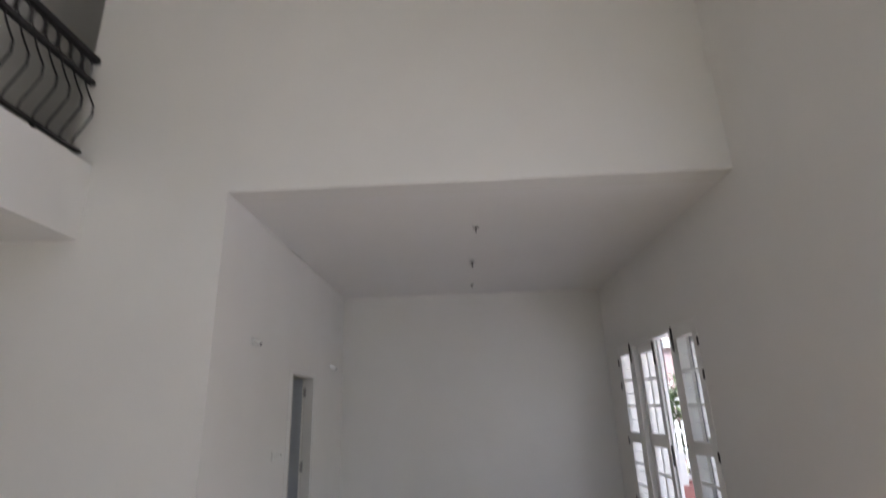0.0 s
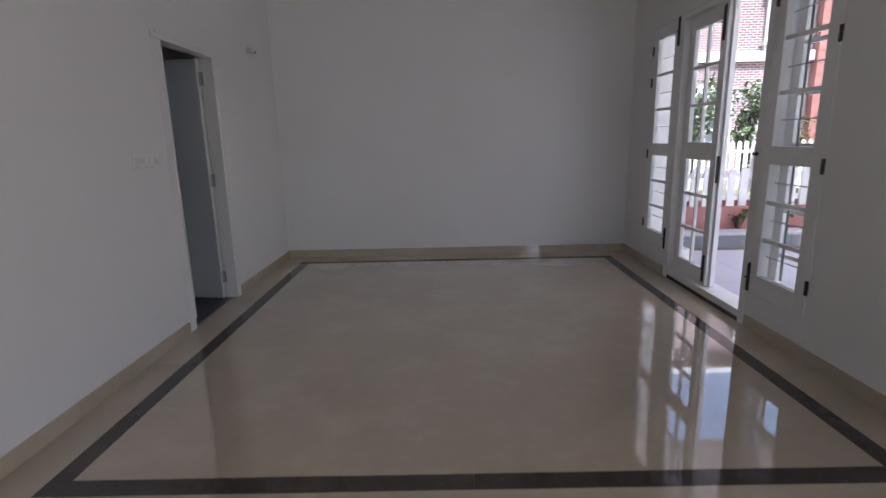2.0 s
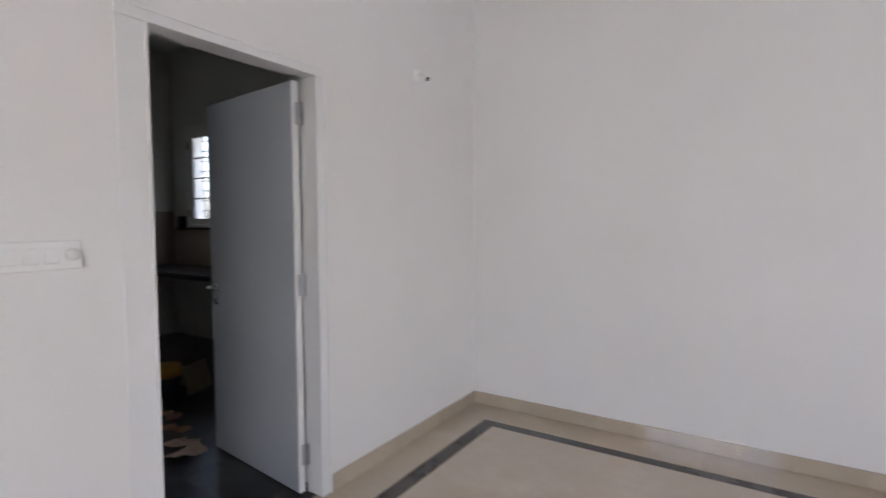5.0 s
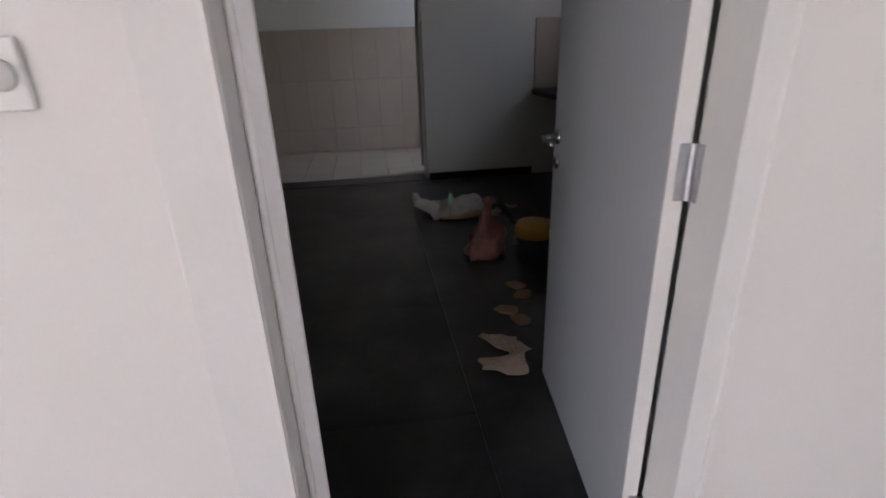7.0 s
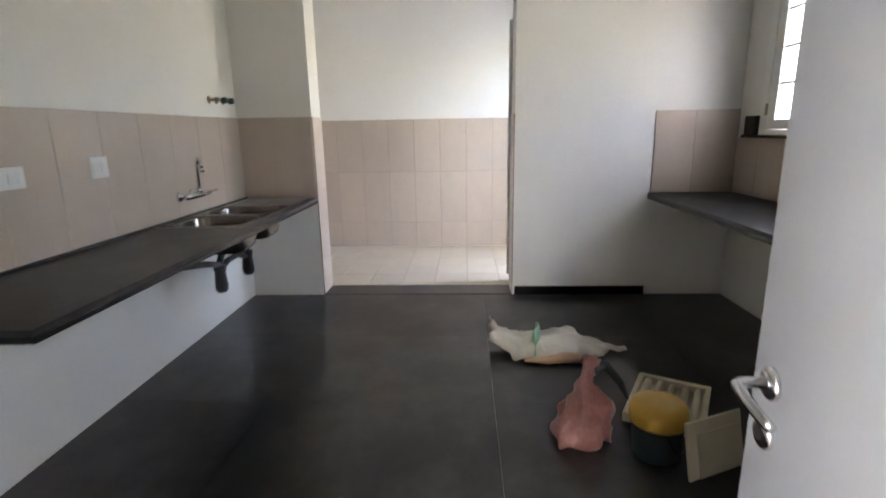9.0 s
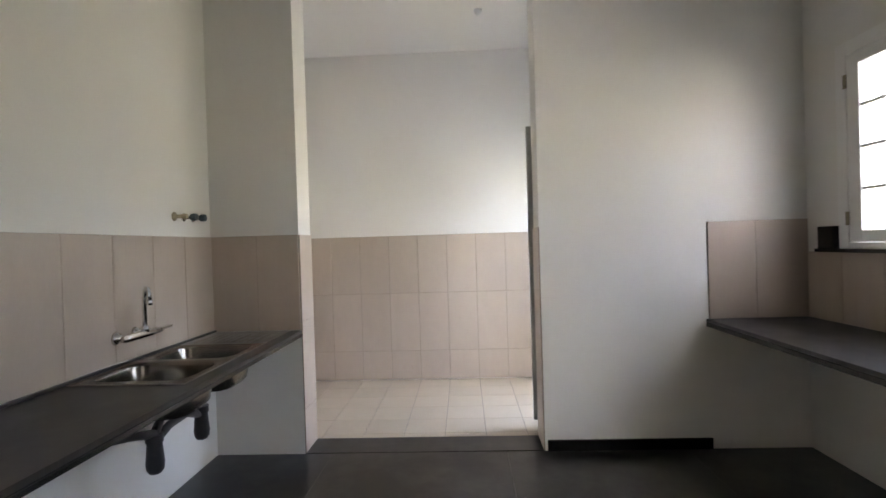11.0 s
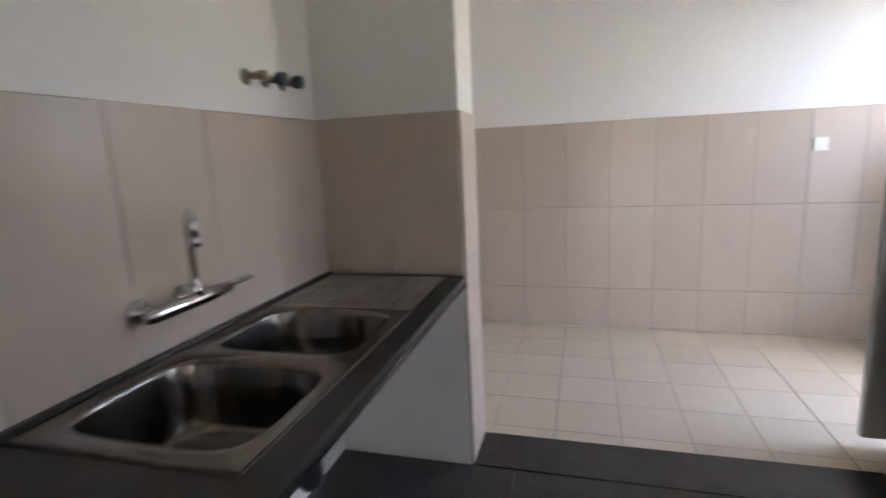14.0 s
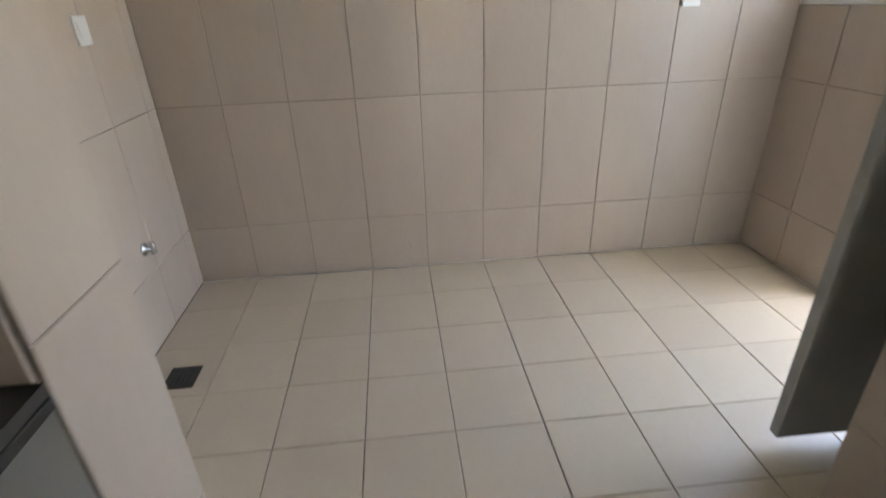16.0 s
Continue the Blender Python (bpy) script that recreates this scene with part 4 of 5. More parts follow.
# ---- utility ----
ufloor = thing("floor_utility", (-7.1, 5.7, -0.1), "cream square ceramic floor tiles with dark joints", "floor", kind="structure")
part("bed", boxes((UX0, -6.295, UY0, UY1, -0.14, -0.006), (-7.24, -6.50, UY1, UY1 + 0.15, -0.14, -0.006)), GROUT, ufloor)
fx = steps(UX0 + TT, UX0 + 0.305, 0.3075, UX1)
fy = steps(UY0 + TT, 4.4545, 0.3075, UY1 - TT)
ft_cache = {}
for xa, xb in zip(fx, fx[1:]):
    for ya, yb in zip(fy, fy[1:]):
        w, d = round(xb - xa - 0.002, 3), round(yb - ya - 0.0032, 3)
        if (w, d) not in ft_cache:
            bm = boxes((-w / 2, w / 2, -d / 2, d / 2, -0.008, 0.0))
            bmesh.ops.bevel(bm, geom=[e for e in bm.edges if all(v.co.z > -0.001 for v in e.verts)], offset=0.002, segments=1, affect="EDGES")
            me = bpy.data.meshes.new("floor_tile")
            bm.to_mesh(me)
            bm.free()
            me.materials.append(FTILE)
            ft_cache[(w, d)] = me
        o = new("tile", ft_cache[(w, d)])
        o.parent = ufloor
        o.matrix_parent_inverse = Matrix.Translation(-ufloor.location)
        o.location = ((xa + xb) / 2, (ya + yb) / 2, random.uniform(-0.0006, 0.0006))
part("doorway_slab", boxes((-7.24, -6.50, UY1 - TT, UY1 + 0.15, -0.006, 0.002)), GRANITE, ufloor)
URO = [0.002, 0.307, 0.918, 1.525]
tile_wall("tiles_utility_west", (UX0, 0, 0), 90, steps(UY0 + TT, 4.4545, 0.3075, UY1 - TT), URO, "beige streaked ceramic tiles on the utility wall")
tile_wall("tiles_utility_south", (0, UY0, 0), 180, steps(-UX1, -UX1 + 0.3, 0.3075, -UX0), URO, "pale streaked ceramic tiles on the utility side wall")
tile_wall("tiles_utility_north", (0, UY1, 0), 0, steps(UX0, UX0 + 0.3, 0.3075, -7.245), [0.002, 0.307, 0.918, 1.247], "beige ceramic tiles below the utility window")
gully = thing("floor_drain", (-7.106, 4.33, 0), "small grey metal floor drain grating", "floor drain")
part("grating", boxes((-7.17, -7.04, 4.27, 4.39, 0.0008, 0.006), bevel=0.002), DARKMETAL, gully)
# the plate has no holes; raised black bars paint the dark of its slots
for k in range(5):
    part("slot", boxes((-7.155, -7.055, 4.285 + k * 0.02, 4.293 + k * 0.02, 0.0062, 0.0075)), BLACKP, gully)
bib = thing("water_valve", (-7.45, UY0, 0.42), "small chrome water point low on tiles", "valve")
part("flange", lathe(bmesh.new(), [(0.001, 0), (0.03, 0), (0.026, 0.008), (0.012, 0.012), (0.012, 0.04), (0.001, 0.042)], 16, (-7.45, UY0 + TT, 0.42), "y"), CHROME, bib, smooth=True)
part("spindle", tube(bmesh.new(), [(-7.45, UY0 + 0.045, 0.40), (-7.45, UY0 + 0.045, 0.45)], 0.012, 12), CHROME, bib, smooth=True)

uw = thing("window_3", (-7.6, UY1, 1.25), "small white framed utility window", "window", kind="structure")
part("frame", boxes((-7.88, -7.83, UY1, UY1 + 0.06, 1.25, 2.3), (-7.35, -7.30, UY1, UY1 + 0.06, 1.25, 2.3), (-7.83, -7.35, UY1, UY1 + 0.06, 1.25, 1.30), (-7.83, -7.35, UY1, UY1 + 0.06, 2.25, 2.3), bevel=0.003), ENAMEL, uw)
p = part("pane", boxes((-7.83, -7.35, UY1 + 0.03, UY1 + 0.034, 1.30, 2.25)), GLASS, uw)
p.visible_shadow = False
part("security_bars", boxes(*[(-7.83, -7.35, UY1 + 0.08, UY1 + 0.09, 1.42 + 0.13 * k, 1.43 + 0.13 * k) for k in range(7)]), WHITEP, uw)

UM = Matrix.Translation((-6.475, 7.20, 0)) @ Matrix.Rotation(radians(-90 - 1), 4, "Z")
ud = thing("door_2", (-6.475, 7.20, 0), "grey painted utility door standing open against the wall", "door", kind="structure")
part("leaf", turned(boxes((0.0, 0.835, -0.018, 0.018, 0.055, 2.30), bevel=0.002), UM), LEAF_U, ud)
for z, nm in ((1.05, "handle"), (0.965, "key_rose")):
    r = lathe(bmesh.new(), [(0.001, 0), (0.025, 0), (0.024, 0.008), (0.001, 0.012)], 20, (0, 0, 0), "y")
    bmesh.ops.translate(r, vec=(0.765, 0.018, z), verts=r.verts)
    part(nm, turned(r, UM), DARKMETAL, ud, smooth=True)
part("grip", tube(bmesh.new(), [UM @ Vector(q) for q in ((0.765, 0.03, 1.05), (0.765, 0.065, 1.05), (0.72, 0.072, 1.05), (0.65, 0.07, 1.048))], 0.008, 10), DARKMETAL, ud, smooth=True)
part("back_grip", tube(bmesh.new(), [UM @ Vector(q) for q in ((0.765, -0.018, 1.05), (0.765, -0.06, 1.05), (0.72, -0.068, 1.05), (0.65, -0.066, 1.048))], 0.008, 10), DARKMETAL, ud, smooth=True)
part("hinge", boxes((-6.49, -6.46, 7.195, 7.2195, 0.3, 0.4), (-6.49, -6.46, 7.195, 7.2195, 1.8, 1.9)), HINGE, ud)
part("ceiling_rose", lathe(bmesh.new(), [(0.001, 0), (0.035, 0), (0.03, -0.03), (0.012, -0.05), (0.001, -0.05)], 18, (-7.0, 6.05, ZC)), WHITEP,
     thing("ceiling_lamp_holder", (-7.0, 6.05, ZC), "small white ceiling lamp holder", "lamp holder"), smooth=True)

# ---- left-over things on the kitchen floor ----
def crumple(bm, amount, seed, scale=9.0):
    for v in bm.verts:
        d = noise.noise_vector(v.co * scale + Vector((seed, seed * 1.7, 0)))
        v.co += d * amount
        v.co.z = max(v.co.z, 0.0015)
    return bm


def pillow(bm, c, length, width, height, turn, nx=26, ny=16, fold=0.0, taper=0.0):
    """A half-empty sack lying flat: high in the middle, thin at its ends."""
    m = Matrix.Translation(c) @ Matrix.Rotation(turn, 4, "Z")
    g = {}
    for side in (1, 0):
        for i in range(nx + 1):
            for j in range(ny + 1):
                u, v = i / nx * 2 - 1, j / ny * 2 - 1
                edge = max(0.0, (1 - abs(u) ** 3) * (1 - v * v * v * v))
                z = 0.004 + side * height * edge ** 0.6 * (0.75 + 0.25 * math.sin(u * 4 + 1)) + (fold * max(0, -u - 0.55) if side else fold * max(0, -u - 0.55) * 0.8)
                z *= 1 - taper * 0.5 * (u + 1) / 2 if side else 1
                w = width * (0.86 + 0.14 * math.cos(u * 3.0)) * (1 - taper * ((u + 1) / 2) ** 2.2)
                g[side, i, j] = bm.verts.new(m @ Vector((u * length / 2, v * w / 2, z)))
        for i in range(nx):
            for j in range(ny):
                q = (g[side, i, j], g[side, i + 1, j], g[side, i + 1, j + 1], g[side, i, j + 1])
                bm.faces.new(q if side else q[::-1])
    for i in range(nx):
        for j in (0, ny):
            bm.faces.new((g[0, i, j], g[0, i + 1, j], g[1, i + 1, j], g[1, i, j]))
    for j in range(ny):
        for i in (0, nx):
            bm.faces.new((g[0, i, j], g[0, i, j + 1], g[1, i, j + 1], g[1, i, j]))
    return bm


sack = thing("cement_sack", (-4.88, 6.55, 0), "crumpled pale woven sack with green and orange print", "sack")
part("sack_body", crumple(crumple(pillow(bmesh.new(), (-4.90, 6.56, 0), 0.84, 0.44, 0.14, radians(86), 40, 24, fold=0.30, taper=0.8), 0.05, 3.1, 6), 0.028, 8.4, 17), BAGW, sack, smooth=True)
part("green_band", crumple(pillow(bmesh.new(), (-4.905, 6.43, 0), 0.07, 0.40, 0.165, radians(78), 8, 16), 0.024, 3.1, 8), BAGG, sack, "green printed band", True)
part("orange_hem", crumple(pillow(bmesh.new(), (-4.70, 6.56, 0.012), 0.46, 0.07, 0.05, radians(90), 20, 6), 0.010, 6.3, 9), BAGO, sack, "orange printed hem", True)

pbag = thing("plastic_bag", (-3.96, 6.52, 0), "reddish crumpled plastic bag tied at its top", "bag")
bm = bmesh.new()
lathe(bm, [(0.001, 0.002), (0.12, 0.003), (0.134, 0.03), (0.118, 0.10), (0.085, 0.18), (0.048, 0.26), (0.022, 0.30), (0.03, 0.33), (0.045, 0.36), (0.001, 0.355)], 28, (-3.96, 6.52, 0))
bmesh.ops.subdivide_edges(bm, edges=list(bm.edges), cuts=1, use_grid_fill=True)
part("bag_body", crumple(crumple(bm, 0.05, 5.2, 9), 0.025, 2.2, 24), BAGR, pbag, smooth=True)
part("bag_handle", tube(bmesh.new(), [(-3.965, 6.55, 0.33), (-3.97, 6.60, 0.35), (-3.96, 6.67, 0.27), (-3.93, 6.70, 0.20)], [0.03, 0.026, 0.02, 0.008], 10), BLACKP, pbag, "dark twisted bag handle", True)

bucket = thing("paint_bucket", (-3.83, 6.80, 0), "dark teal bucket with a rounded yellow lid", "bucket")
part("bucket_body", lathe(bmesh.new(), [(0.001, 0.002), (0.092, 0.002), (0.098, 0.01), (0.108, 0.14), (0.113, 0.145), (0.113, 0.16), (0.001, 0.16)], 32, (-3.83, 6.80, 0)), TEALB, bucket, smooth=True)
part("lid", lathe(bmesh.new(), [(0.001, 0.16), (0.118, 0.16), (0.124, 0.175), (0.122, 0.215), (0.108, 0.245), (0.06, 0.258), (0.001, 0.26)], 32, (-3.83, 6.80, 0)), YELLOW, bucket, "yellow plastic lid", True)
part("bail", tube(bmesh.new(), [(-3.72, 6.80, 0.15), (-3.705, 6.82, 0.10), (-3.72, 6.86, 0.06), (-3.80, 6.915, 0.05), (-3.90, 6.895, 0.08), (-3.94, 6.82, 0.14)], 0.004, 8), DARKMETAL, bucket, "thin wire bail", True)

tray = thing("ribbed_tray", (-4.22, 6.98, 0), "cream plastic tray with ribbed hollows", "tray")
TM = Matrix.Translation((-4.20, 7.00, 0.001)) @ Matrix.Rotation(radians(62), 4, "Z")
part("rim", turned(boxes((-0.18, 0.18, -0.235, -0.205, 0, 0.05), (-0.18, 0.18, 0.205, 0.235, 0, 0.05), (-0.18, -0.155, -0.205, 0.205, 0, 0.05), (0.155, 0.18, -0.205, 0.205, 0, 0.05), bevel=0.004), TM), CREAM, tray)
part("base", turned(boxes((-0.155, 0.155, -0.205, 0.205, 0, 0.012)), TM), CREAM, tray)
for k in range(5):
    u = -0.125 + k * 0.0625
    part("rib", turned(tube(bmesh.new(), [(u, -0.2, 0.022), (u, 0.2, 0.022)], 0.02, 10), TM), CREAM, tray, smooth=True)

box_ = thing("folded_carton", (-3.62, 7.02, 0), "cream folded carton leaning on the floor", "carton")
CM = Matrix.Translation((-3.70, 7.0, 0.0)) @ Matrix.Rotation(radians(24), 4, "Z") @ Matrix.Rotation(radians(-12), 4, "Y")
part("panel", turned(boxes((0.0, 0.012, -0.15, 0.15, 0.004, 0.24), bevel=0.002), CM), CREAM, box_)
part("flap", turned(boxes((0.013, 0.018, -0.10, 0.13, 0.006, 0.19), bevel=0.001), CM), CREAM, box_)


def scrap(x, y, w, d, turn, material, label, cat):
    """A chip with a broken outline, or a crumpled sheet of paper."""
    bm = bmesh.new()
    rot = Matrix.Translation((x, y, 0)) @ Matrix.Rotation(turn, 4, "Z")
    if cat == "scrap":
        corners = [(-1, -0.8), (-0.2, -1), (0.9, -0.85), (1, 0.1), (0.8, 0.9), (-0.1, 0.95), (-0.95, 0.75)]
        ring = [Vector((u * w * random.uniform(0.8, 1.05), v * d * random.uniform(0.8, 1.05), 0)) for u, v in corners]
        low = [bm.verts.new(p + Vector((0, 0, 0.0012))) for p in ring]
        high = [bm.verts.new(p * 0.96 + Vector((0, 0, 0.013 + 0.008 * p.x / w))) for p in ring]
        n = len(ring)
        for k in range(n):
            bm.faces.new((low[k], low[(k + 1) % n], high[(k + 1) % n], high[k]))
        bm.faces.new(high)
        bm.faces.new(low[::-1])
    else:
        n = 9
        g = {}
        for side in (0, 1):
            for i in range(n + 1):
                for j in range(n + 1):
                    u, v = i / n * 2 - 1, j / n * 2 - 1
                    k = noise.noise(Vector((u * 1.7 + x * 9, v * 1.7, y * 5)))
                    h = 0.004 + 0.05 * abs(u * 0.6 + v * 0.4 + k * 0.5) * (1.15 - 0.5 * max(abs(u), abs(v)))
                    e = 1 + 0.22 * noise.noise(Vector((u * 0.9, v * 0.9, x * 7)))
                    g[side, i, j] = bm.verts.new((u * w * 1.15 * e, v * d * 1.15 * e, h - (0.0025 if side == 0 else 0)))
            for i in range(n):
                for j in range(n):
                    bm.faces.new((g[side, i, j], g[side, i + 1, j], g[side, i + 1, j + 1], g[side, i, j + 1]))
        for i in range(n):
            for a, b in (((i, 0), (i + 1, 0)), ((i, n), (i + 1, n)), ((0, i), (0, i + 1)), ((n, i), (n, i + 1))):
                bm.faces.new((g[0, *a], g[0, *b], g[1, *b], g[1, *a]))
    turned(bm, rot)
    return solid("scrap" if cat == "scrap" else "paper_scrap", bm, material, label, cat, "litter along the open door")


for x, y, w, d, a, mt in ((-3.454, 6.575, 0.06, 0.045, 0.4, SCRAP), (-3.332, 6.575, 0.05, 0.05, 1.1, SCRAP), (-3.18, 6.446, 0.065, 0.045, 0.8, SCRAP),
                          (-3.07, 6.49, 0.06, 0.045, 0.2, SCRAP)):
    scrap(x, y, w, d, a, mt, "broken tan chip of wood or tile", "scrap")
for x, y, w, d, a in ((-2.89, 6.315, 0.07, 0.04, 0.9), (-2.82, 6.385, 0.06, 0.04, 0.3), (-2.70, 6.296, 0.085, 0.055, 1.4)):
    scrap(x, y, w, d, a, RAG, "crumpled scrap of pale brown paper", "paper")

# ---- outside the garden doors ----
solid("ground", boxes((-300, 300, -300, 300, -0.5, -0.3)), GROUNDM, "earth and dry grass round the houses", "ground", kind="structure")
porch = thing("pavement_porch", (5, 7, -0.1), "lilac-grey stone paving of the covered porch", "pavement", kind="structure")
part("bed", boxes((XR + 0.23, 10.5, -1.0, 8.24, -0.298, -0.062)), GROUT, porch)
for i in range(11):
    for j in range(13):
        x0, y0 = XR + 0.232 + i * 0.7, -1.0 + j * 0.7
        part("paving_slab", boxes((x0, x0 + 0.697, y0, y0 + 0.697, -0.062, -0.05)), PAVE, porch)
slab("porch_ceiling", XR + 0.23, 5.95, 3.0, 8.9, 3.22, 3.40, CEIL, "white painted underside of the porch roof")
wall("wall_porch_return", "y", 8.02, 8.24, XR + 0.23, 3.2, 0, 3.22, [], PAINT, "white painted return wall at the end of the porch")
ledge = thing("porch_ledge", (6, 8.3, -0.05), "low grey stone ledge along the porch edge", "ledge", kind="structure")
for k in range(8):
    part("ledge_stone", boxes((2.8 + k * 0.95, 3.745 + k * 0.95, 8.265, 8.50, -0.3, 0.10), bevel=0.006), STONE, ledge)
    part("coping", boxes((2.8 + k * 0.95, 3.747 + k * 0.95, 8.245, 8.51, 0.102, 0.14), bevel=0.006), PAVE, ledge)
planter = thing("garden_planter", (6, 8.75, 0.1), "red-oxide painted planter wall with soil", "planter", kind="structure")
part("planter_wall", boxes((2.8, 10.4, 8.56, 8.66, -0.3, 0.43), (2.8, 10.4, 9.15, 9.25, -0.3, 0.43), bevel=0.006), REDP, planter)
part("soil", boxes((2.8, 10.4, 8.66, 9.15, -0.2, 0.36)), SOIL, planter)
part("lower_bed", boxes((2.8, 10.4, 8.512, 8.56, -0.3, 0.13)), SOIL, planter)


def fence(y, x0, x1, z0, z1, label):
    ob = thing("picket_fence", (x0, y, z0), label, "fence", "white garden fences")
    for z in (z0 + (z1 - z0) * 0.22, z0 + (z1 - z0) * 0.78):
        part("rail", boxes((x0, x1, y + 0.02, y + 0.045, z - 0.035, z + 0.035), bevel=0.003), ENAMEL, ob)
    bm = bmesh.new()
    w, pw = 0.1, 0.16
    prof = [(-w / 2, 0), (w / 2, 0), (w / 2, z1 - z0 - 0.04), (0, z1 - z0), (-w / 2, z1 - z0 - 0.04)]
    a = [bm.verts.new((px, 0, pz)) for px, pz in prof]
    b = [bm.verts.new((px, 0.02, pz)) for px, pz in prof]
    bm.faces.new(a)
    bm.faces.new(b[::-1])
    for k in range(5):
        bm.faces.new((a[k], b[k], b[(k + 1) % 5], a[(k + 1) % 5]))
    bmesh.ops.recalc_face_normals(bm, faces=bm.faces)
    me = bpy.data.meshes.new("picket")
    bm.to_mesh(me)
    bm.free()
    me.materials.append(ENAMEL)
    for k in range(int((x1 - x0) / pw)):
        o = new("picket", me)
        o.parent = ob
        o.matrix_parent_inverse = Matrix.Translation(-ob.location)
        o.location = (x0 + 0.06 + k * pw, y, z0)
    return ob


fence(8.60, 3.2, 10.2, 0.431, 0.95, "white painted picket fence on the planter wall")
fence(13.6, 5.0, 17.0, 0.1, 1.2, "white painted picket fence across the lane")
solid("road", boxes((-60, 80, 10.0, 12.8, -0.299, -0.28)), ROADM, "dark asphalt lane between the gardens", "road", kind="structure")

col = thing("brick_column", (5.6, 8.5, 0.14), "dark red brick porch column with white joints", "column", kind="structure")
part("core", boxes((5.305, 5.895, 8.295, 8.745, 0.0, 3.22)), MORTAR, col)
brick_cache = {}


def brick_obj(w, d, h, parent, loc):
    k = (round(w, 3), round(d, 3))
    if k not in brick_cache:
        bm = boxes((-w / 2, w / 2, -d / 2, d / 2, 0, h), bevel=0.003)
        me = bpy.data.meshes.new("brick")
        bm.to_mesh(me)
        bm.free()
        me.materials.append(BRICK)
        brick_cache[k] = me
    o = new("brick", brick_cache[k])
    o.parent = parent
    o.matrix_parent_inverse = Matrix.Translation(-parent.location)
    o.location = loc


for r in range(41):
    z = 0.155 + r * 0.0748
    half = 0.1 if r % 2 else 0.0
    xs_ = [5.30, 5.50 - half, 5.70 - half, 5.90] if half else [5.30, 5.50, 5.70, 5.90]
    for a, b in zip(xs_, xs_[1:]):
        brick_obj(b - a - 0.014, 0.10, 0.060, col, ((a + b) / 2, 8.337, z))
    ys_ = [8.39, 8.57 - half, 8.75]
    for a, b in zip(ys_, ys_[1:]):
        brick_obj(0.10, b - a - 0.014, 0.060, col, (5.347, (a + b) / 2 + 0.004, z))

gate_pier = thing("garden_pier", (7.56, 13.4, -0.3), "red painted garden pier with a capped top", "pier", kind="structure")
part("shaft", boxes((7.37, 7.75, 13.1, 13.55, -0.3, 1.08), bevel=0.01), REDP, gate_pier)
part("cap", boxes((7.33, 7.79, 13.05, 13.6, 1.08, 1.17), bevel=0.02), REDP, gate_pier)

for z in (0.15, 0.47, 0.79):
    part("joint", boxes((7.368, 7.752, 13.098, 13.552, z, z + 0.015)), BRICK, gate_pier)

# neighbouring house
HY = 18.0
house = thing("neighbour_house", (13, HY, -0.3), "two-storey brick house with red pilaster and white windows", "house")
part("wall", boxes((7.2, 19.0, HY, HY + 7, -0.3, 6.35)), FACADE, house)
part("pilaster", boxes((11.43, 12.12, HY - 0.22, HY, -0.3, 6.35), bevel=0.01), REDP, house, "red painted pilaster with block joints")
for k in range(18):
    part("joint", boxes((11.428, 12.122, HY - 0.222, HY - 0.2, 0.1 + k * 0.36, 0.12 + k * 0.36)), BRICK, house)
part("band", boxes((7.2, 11.43, HY - 0.12, HY, 3.45, 3.74), (12.12, 19.0, HY - 0.12, HY, 3.60, 3.80), bevel=0.01), ENAMEL, house, "white stone string course")
part("cornice", boxes((7.1, 19.1, HY - 0.3, HY + 7.1, 6.35, 6.55), bevel=0.02), ENAMEL, house)
roof = bmesh.new()
rv = [roof.verts.new(p) for p in ((7.0, HY + 0.2, 6.552), (19.2, HY + 0.2, 6.552), (19.2, HY + 6.9, 6.552), (7.0, HY + 6.9, 6.552), (9.5, HY + 3.4, 7.1), (16.7, HY + 3.4, 7.1))]
for f in ((0, 1, 5, 4), (1, 2, 5), (2, 3, 4, 5), (3, 0, 4), (3, 2, 1, 0)):
    roof.faces.new([rv[i] for i in f])
part("roof", roof, REDP, house)


def house_window(x0, x1, z0, z1, cols, rows):
    w = part("window", boxes((x0 - 0.12, x0, HY - 0.08, HY, z0 - 0.12, z1 + 0.12), (x1, x1 + 0.12, HY - 0.08, HY, z0 - 0.12, z1 + 0.12),
                             (x0, x1, HY - 0.08, HY, z0 - 0.12, z0), (x0, x1, HY - 0.08, HY, z1, z1 + 0.12),
                             *[(x0 + (x1 - x0) * k / cols - 0.035, x0 + (x1 - x0) * k / cols + 0.035, HY - 0.06, HY - 0.01, z0, z1) for k in range(1, cols)],
                             *[(x0, x1, HY - 0.058, HY - 0.012, z0 + (z1 - z0) * k / rows - 0.03, z0 + (z1 - z0) * k / rows + 0.03) for k in range(1, rows)]), ENAMEL, house, "white multi-paned window")
    part("pane", boxes((x0, x1, HY - 0.009, HY - 0.004, z0, z1)), DARKGLASS, w)
    part("sill", boxes((x0 - 0.2, x1 + 0.2, HY - 0.2, HY, z0 - 0.22, z0 - 0.12)), ENAMEL, w)


DARKGLASS = mat("far_pane", (0.10, 0.12, 0.14), (0.16, 0.18, 0.20), 0.08, scale=1, bump=0.0)
house_window(10.0, 10.82, 4.12, 5.36, 4, 4)
house_window(10.0, 10.82, 1.0, 2.35, 3, 4)
house_window(12.95, 13.9, 1.0, 2.4, 3, 4)
house_window(14.6, 15.5, 4.4, 6.0, 3, 4)
house_window(8.0, 9.0, 1.1, 2.6, 3, 4)
part("panel", boxes((9.86, 10.96, HY - 0.14, HY, 3.741, 3.90), bevel=0.01), ENAMEL, house, "white panel under the upper window")


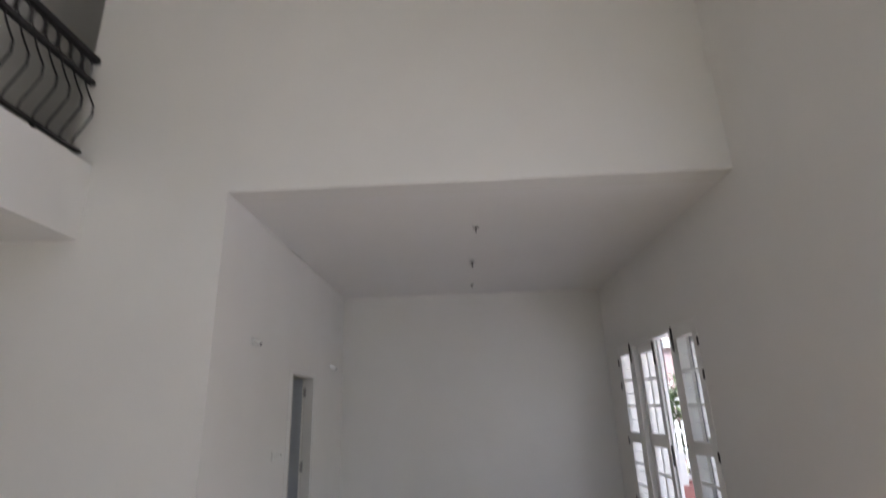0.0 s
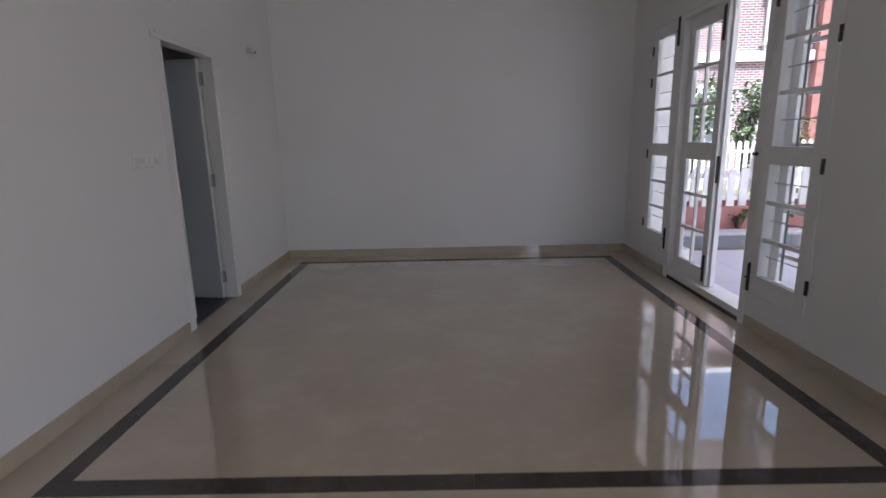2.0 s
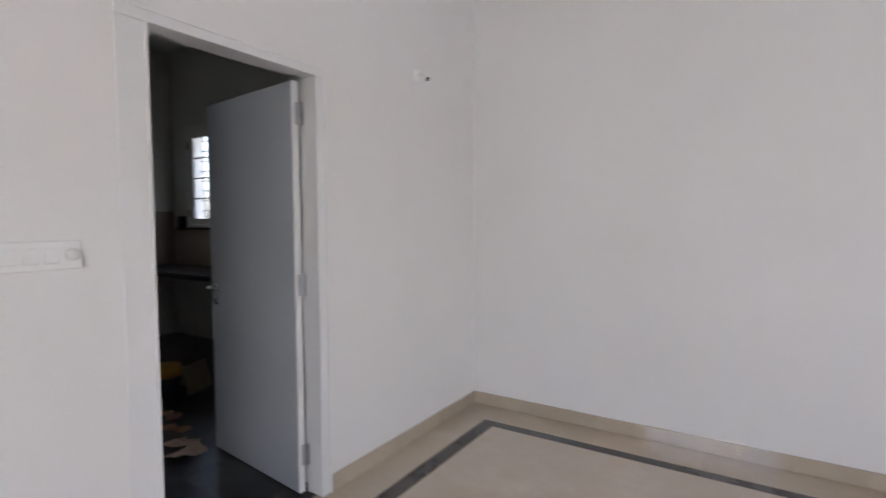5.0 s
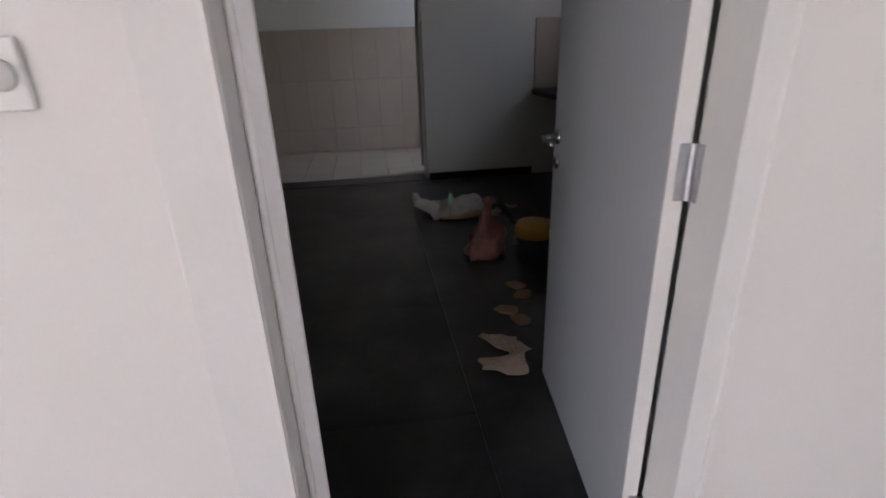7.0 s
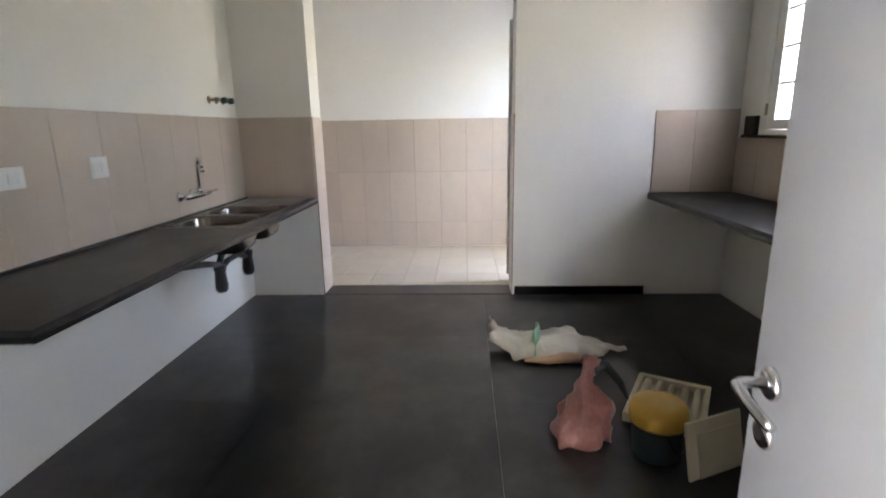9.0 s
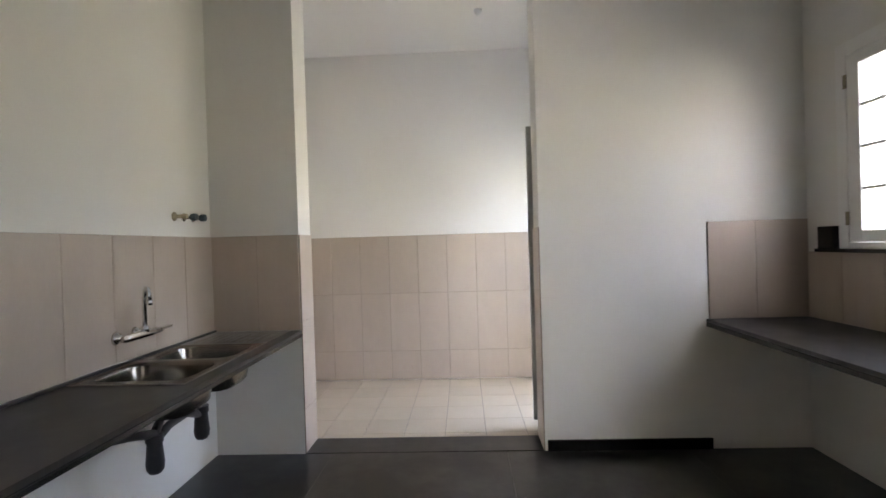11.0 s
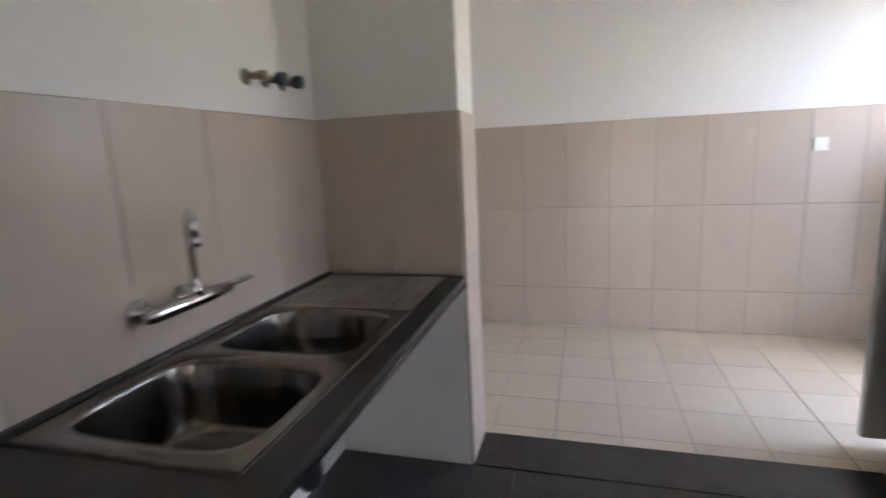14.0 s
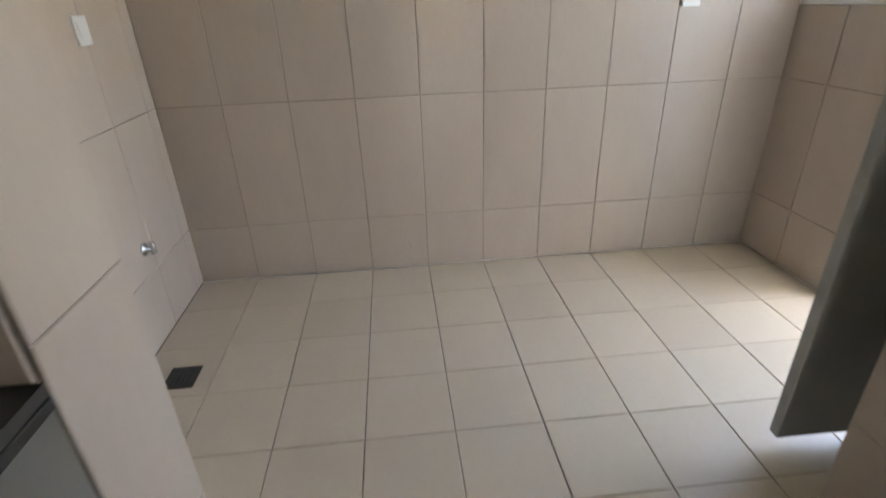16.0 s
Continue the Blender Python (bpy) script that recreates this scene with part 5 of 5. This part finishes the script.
def arched_hood(cx, half, z, rise, depth, label):
    """A curved white hood springing at z over a window."""
    hood = bmesh.new()
    n = 14
    for k in range(n):
        q = []
        for a in (math.pi * k / n, math.pi * (k + 1) / n):
            c, s = -math.cos(a), math.sin(a)
            q.append([(cx + c * half, z + s * rise), (cx + c * (half - 0.13), z + s * (rise - 0.13))])
        (o0, i0), (o1, i1) = q
        for pts in (((o0, 0), (o1, 0), (o1, 1), (o0, 1)), ((i0, 1), (i1, 1), (i1, 0), (i0, 0)), ((o0, 1), (o1, 1), (i1, 1), (i0, 1))):
            hood.faces.new([hood.verts.new((p[0], HY - depth * f, p[1])) for p, f in pts])
    bmesh.ops.remove_doubles(hood, verts=hood.verts, dist=1e-5)
    part("hood", hood, ENAMEL, house, label)


arched_hood(13.42, 0.72, 2.55, 0.38, 0.5, "curved white hood over the window")
arched_hood(10.41, 0.66, 2.5, 0.46, 0.3, "curved white hood over the window")
arched_hood(10.41, 0.62, 5.3, 0.46, 0.2, "curved white hood over the window")
part("tympanum", turned(lathe(bmesh.new(), [(0.001, -0.03), (0.49, -0.03), (0.49, 0.0), (0.001, 0.0)], 28, axis="y"), Matrix.Translation((10.41, HY, 5.3)) @ Matrix.Diagonal((1, 1, 0.66, 1))), ENAMEL, house, "white infill under the arch")


def leaf_cloud(bm, blobs, n, size):
    for k in range(n):
        c, r = random.choice(blobs)
        d = Vector((random.gauss(0, 1), random.gauss(0, 1), random.gauss(0, 1))).normalized() * r * random.uniform(0.45, 1.05)
        p = Vector(c) + d
        s = size * random.uniform(0.6, 1.3)
        e = Euler((random.uniform(0, 6.3), random.uniform(0, 6.3), random.uniform(0, 6.3)))
        q = [Vector((0, -s, 0)), Vector((s * 0.45, 0, s * 0.12)), Vector((0, s, 0)), Vector((-s * 0.45, 0, s * 0.12))]
        for v in q:
            v.rotate(e)
        bm.faces.new([bm.verts.new(p + v) for v in q])
    return bm


def shrub(x, y, z, h, r, leaves, material, label, flowers=0, size=0.05):
    ob = thing("shrub", (x, y, z), label, "shrub", "garden shrubs")
    stems, blobs = bmesh.new(), []
    for k in range(7):
        a = random.uniform(0, math.tau)
        e = Vector((x + math.cos(a) * r * random.uniform(0.2, 0.8), y + math.sin(a) * r * random.uniform(0.2, 0.8), z + h * random.uniform(0.55, 0.95)))
        m_ = Vector((x, y, z)).lerp(e, 0.5) + Vector((random.uniform(-0.05, 0.05), random.uniform(-0.05, 0.05), 0.05))
        tube(stems, [(x + random.uniform(-0.03, 0.03), y, z - 0.02), m_, e], [0.016, 0.010, 0.004], 6)
        blobs += [(e, r * random.uniform(0.25, 0.5)), (m_, r * random.uniform(0.2, 0.35))]
    part("stems", stems, TWIG, ob)
    part("leaves", leaf_cloud(bmesh.new(), blobs, leaves, size), material, ob)
    if flowers:
        fl = part("flowers", leaf_cloud(bmesh.new(), blobs, flowers, size * 0.9), PETAL, ob, "small white blossoms")
        tagged(fl, "small white blossoms", kind="stuff")


shrub(4.15, 8.535, 0.13, 0.28, 0.15, 110, LEAFG, "small leafy plant in the narrow bed", 0, 0.03)
shrub(4.72, 8.535, 0.13, 0.34, 0.17, 150, LEAFG, "small leafy plant in the narrow bed", 0, 0.03)
shrub(7.95, 14.5, -0.3, 2.75, 0.8, 2600, LEAFG, "tall shrub covered with white blossoms", 500, 0.075)
shrub(6.0, 14.4, -0.3, 2.6, 1.2, 2200, LEAFG, "tall shrub covered with white blossoms", 500, 0.08)
shrub(9.1, 14.6, -0.3, 2.6, 0.55, 420, LEAFY, "thin rusty-leaved garden shrub")
shrub(10.2, 14.9, -0.3, 2.1, 0.6, 330, LEAFY, "thin rusty-leaved garden shrub", 60, 0.06)
shrub(12.9, 14.8, -0.3, 2.4, 0.9, 900, LEAFY, "thin rusty-leaved garden shrub")
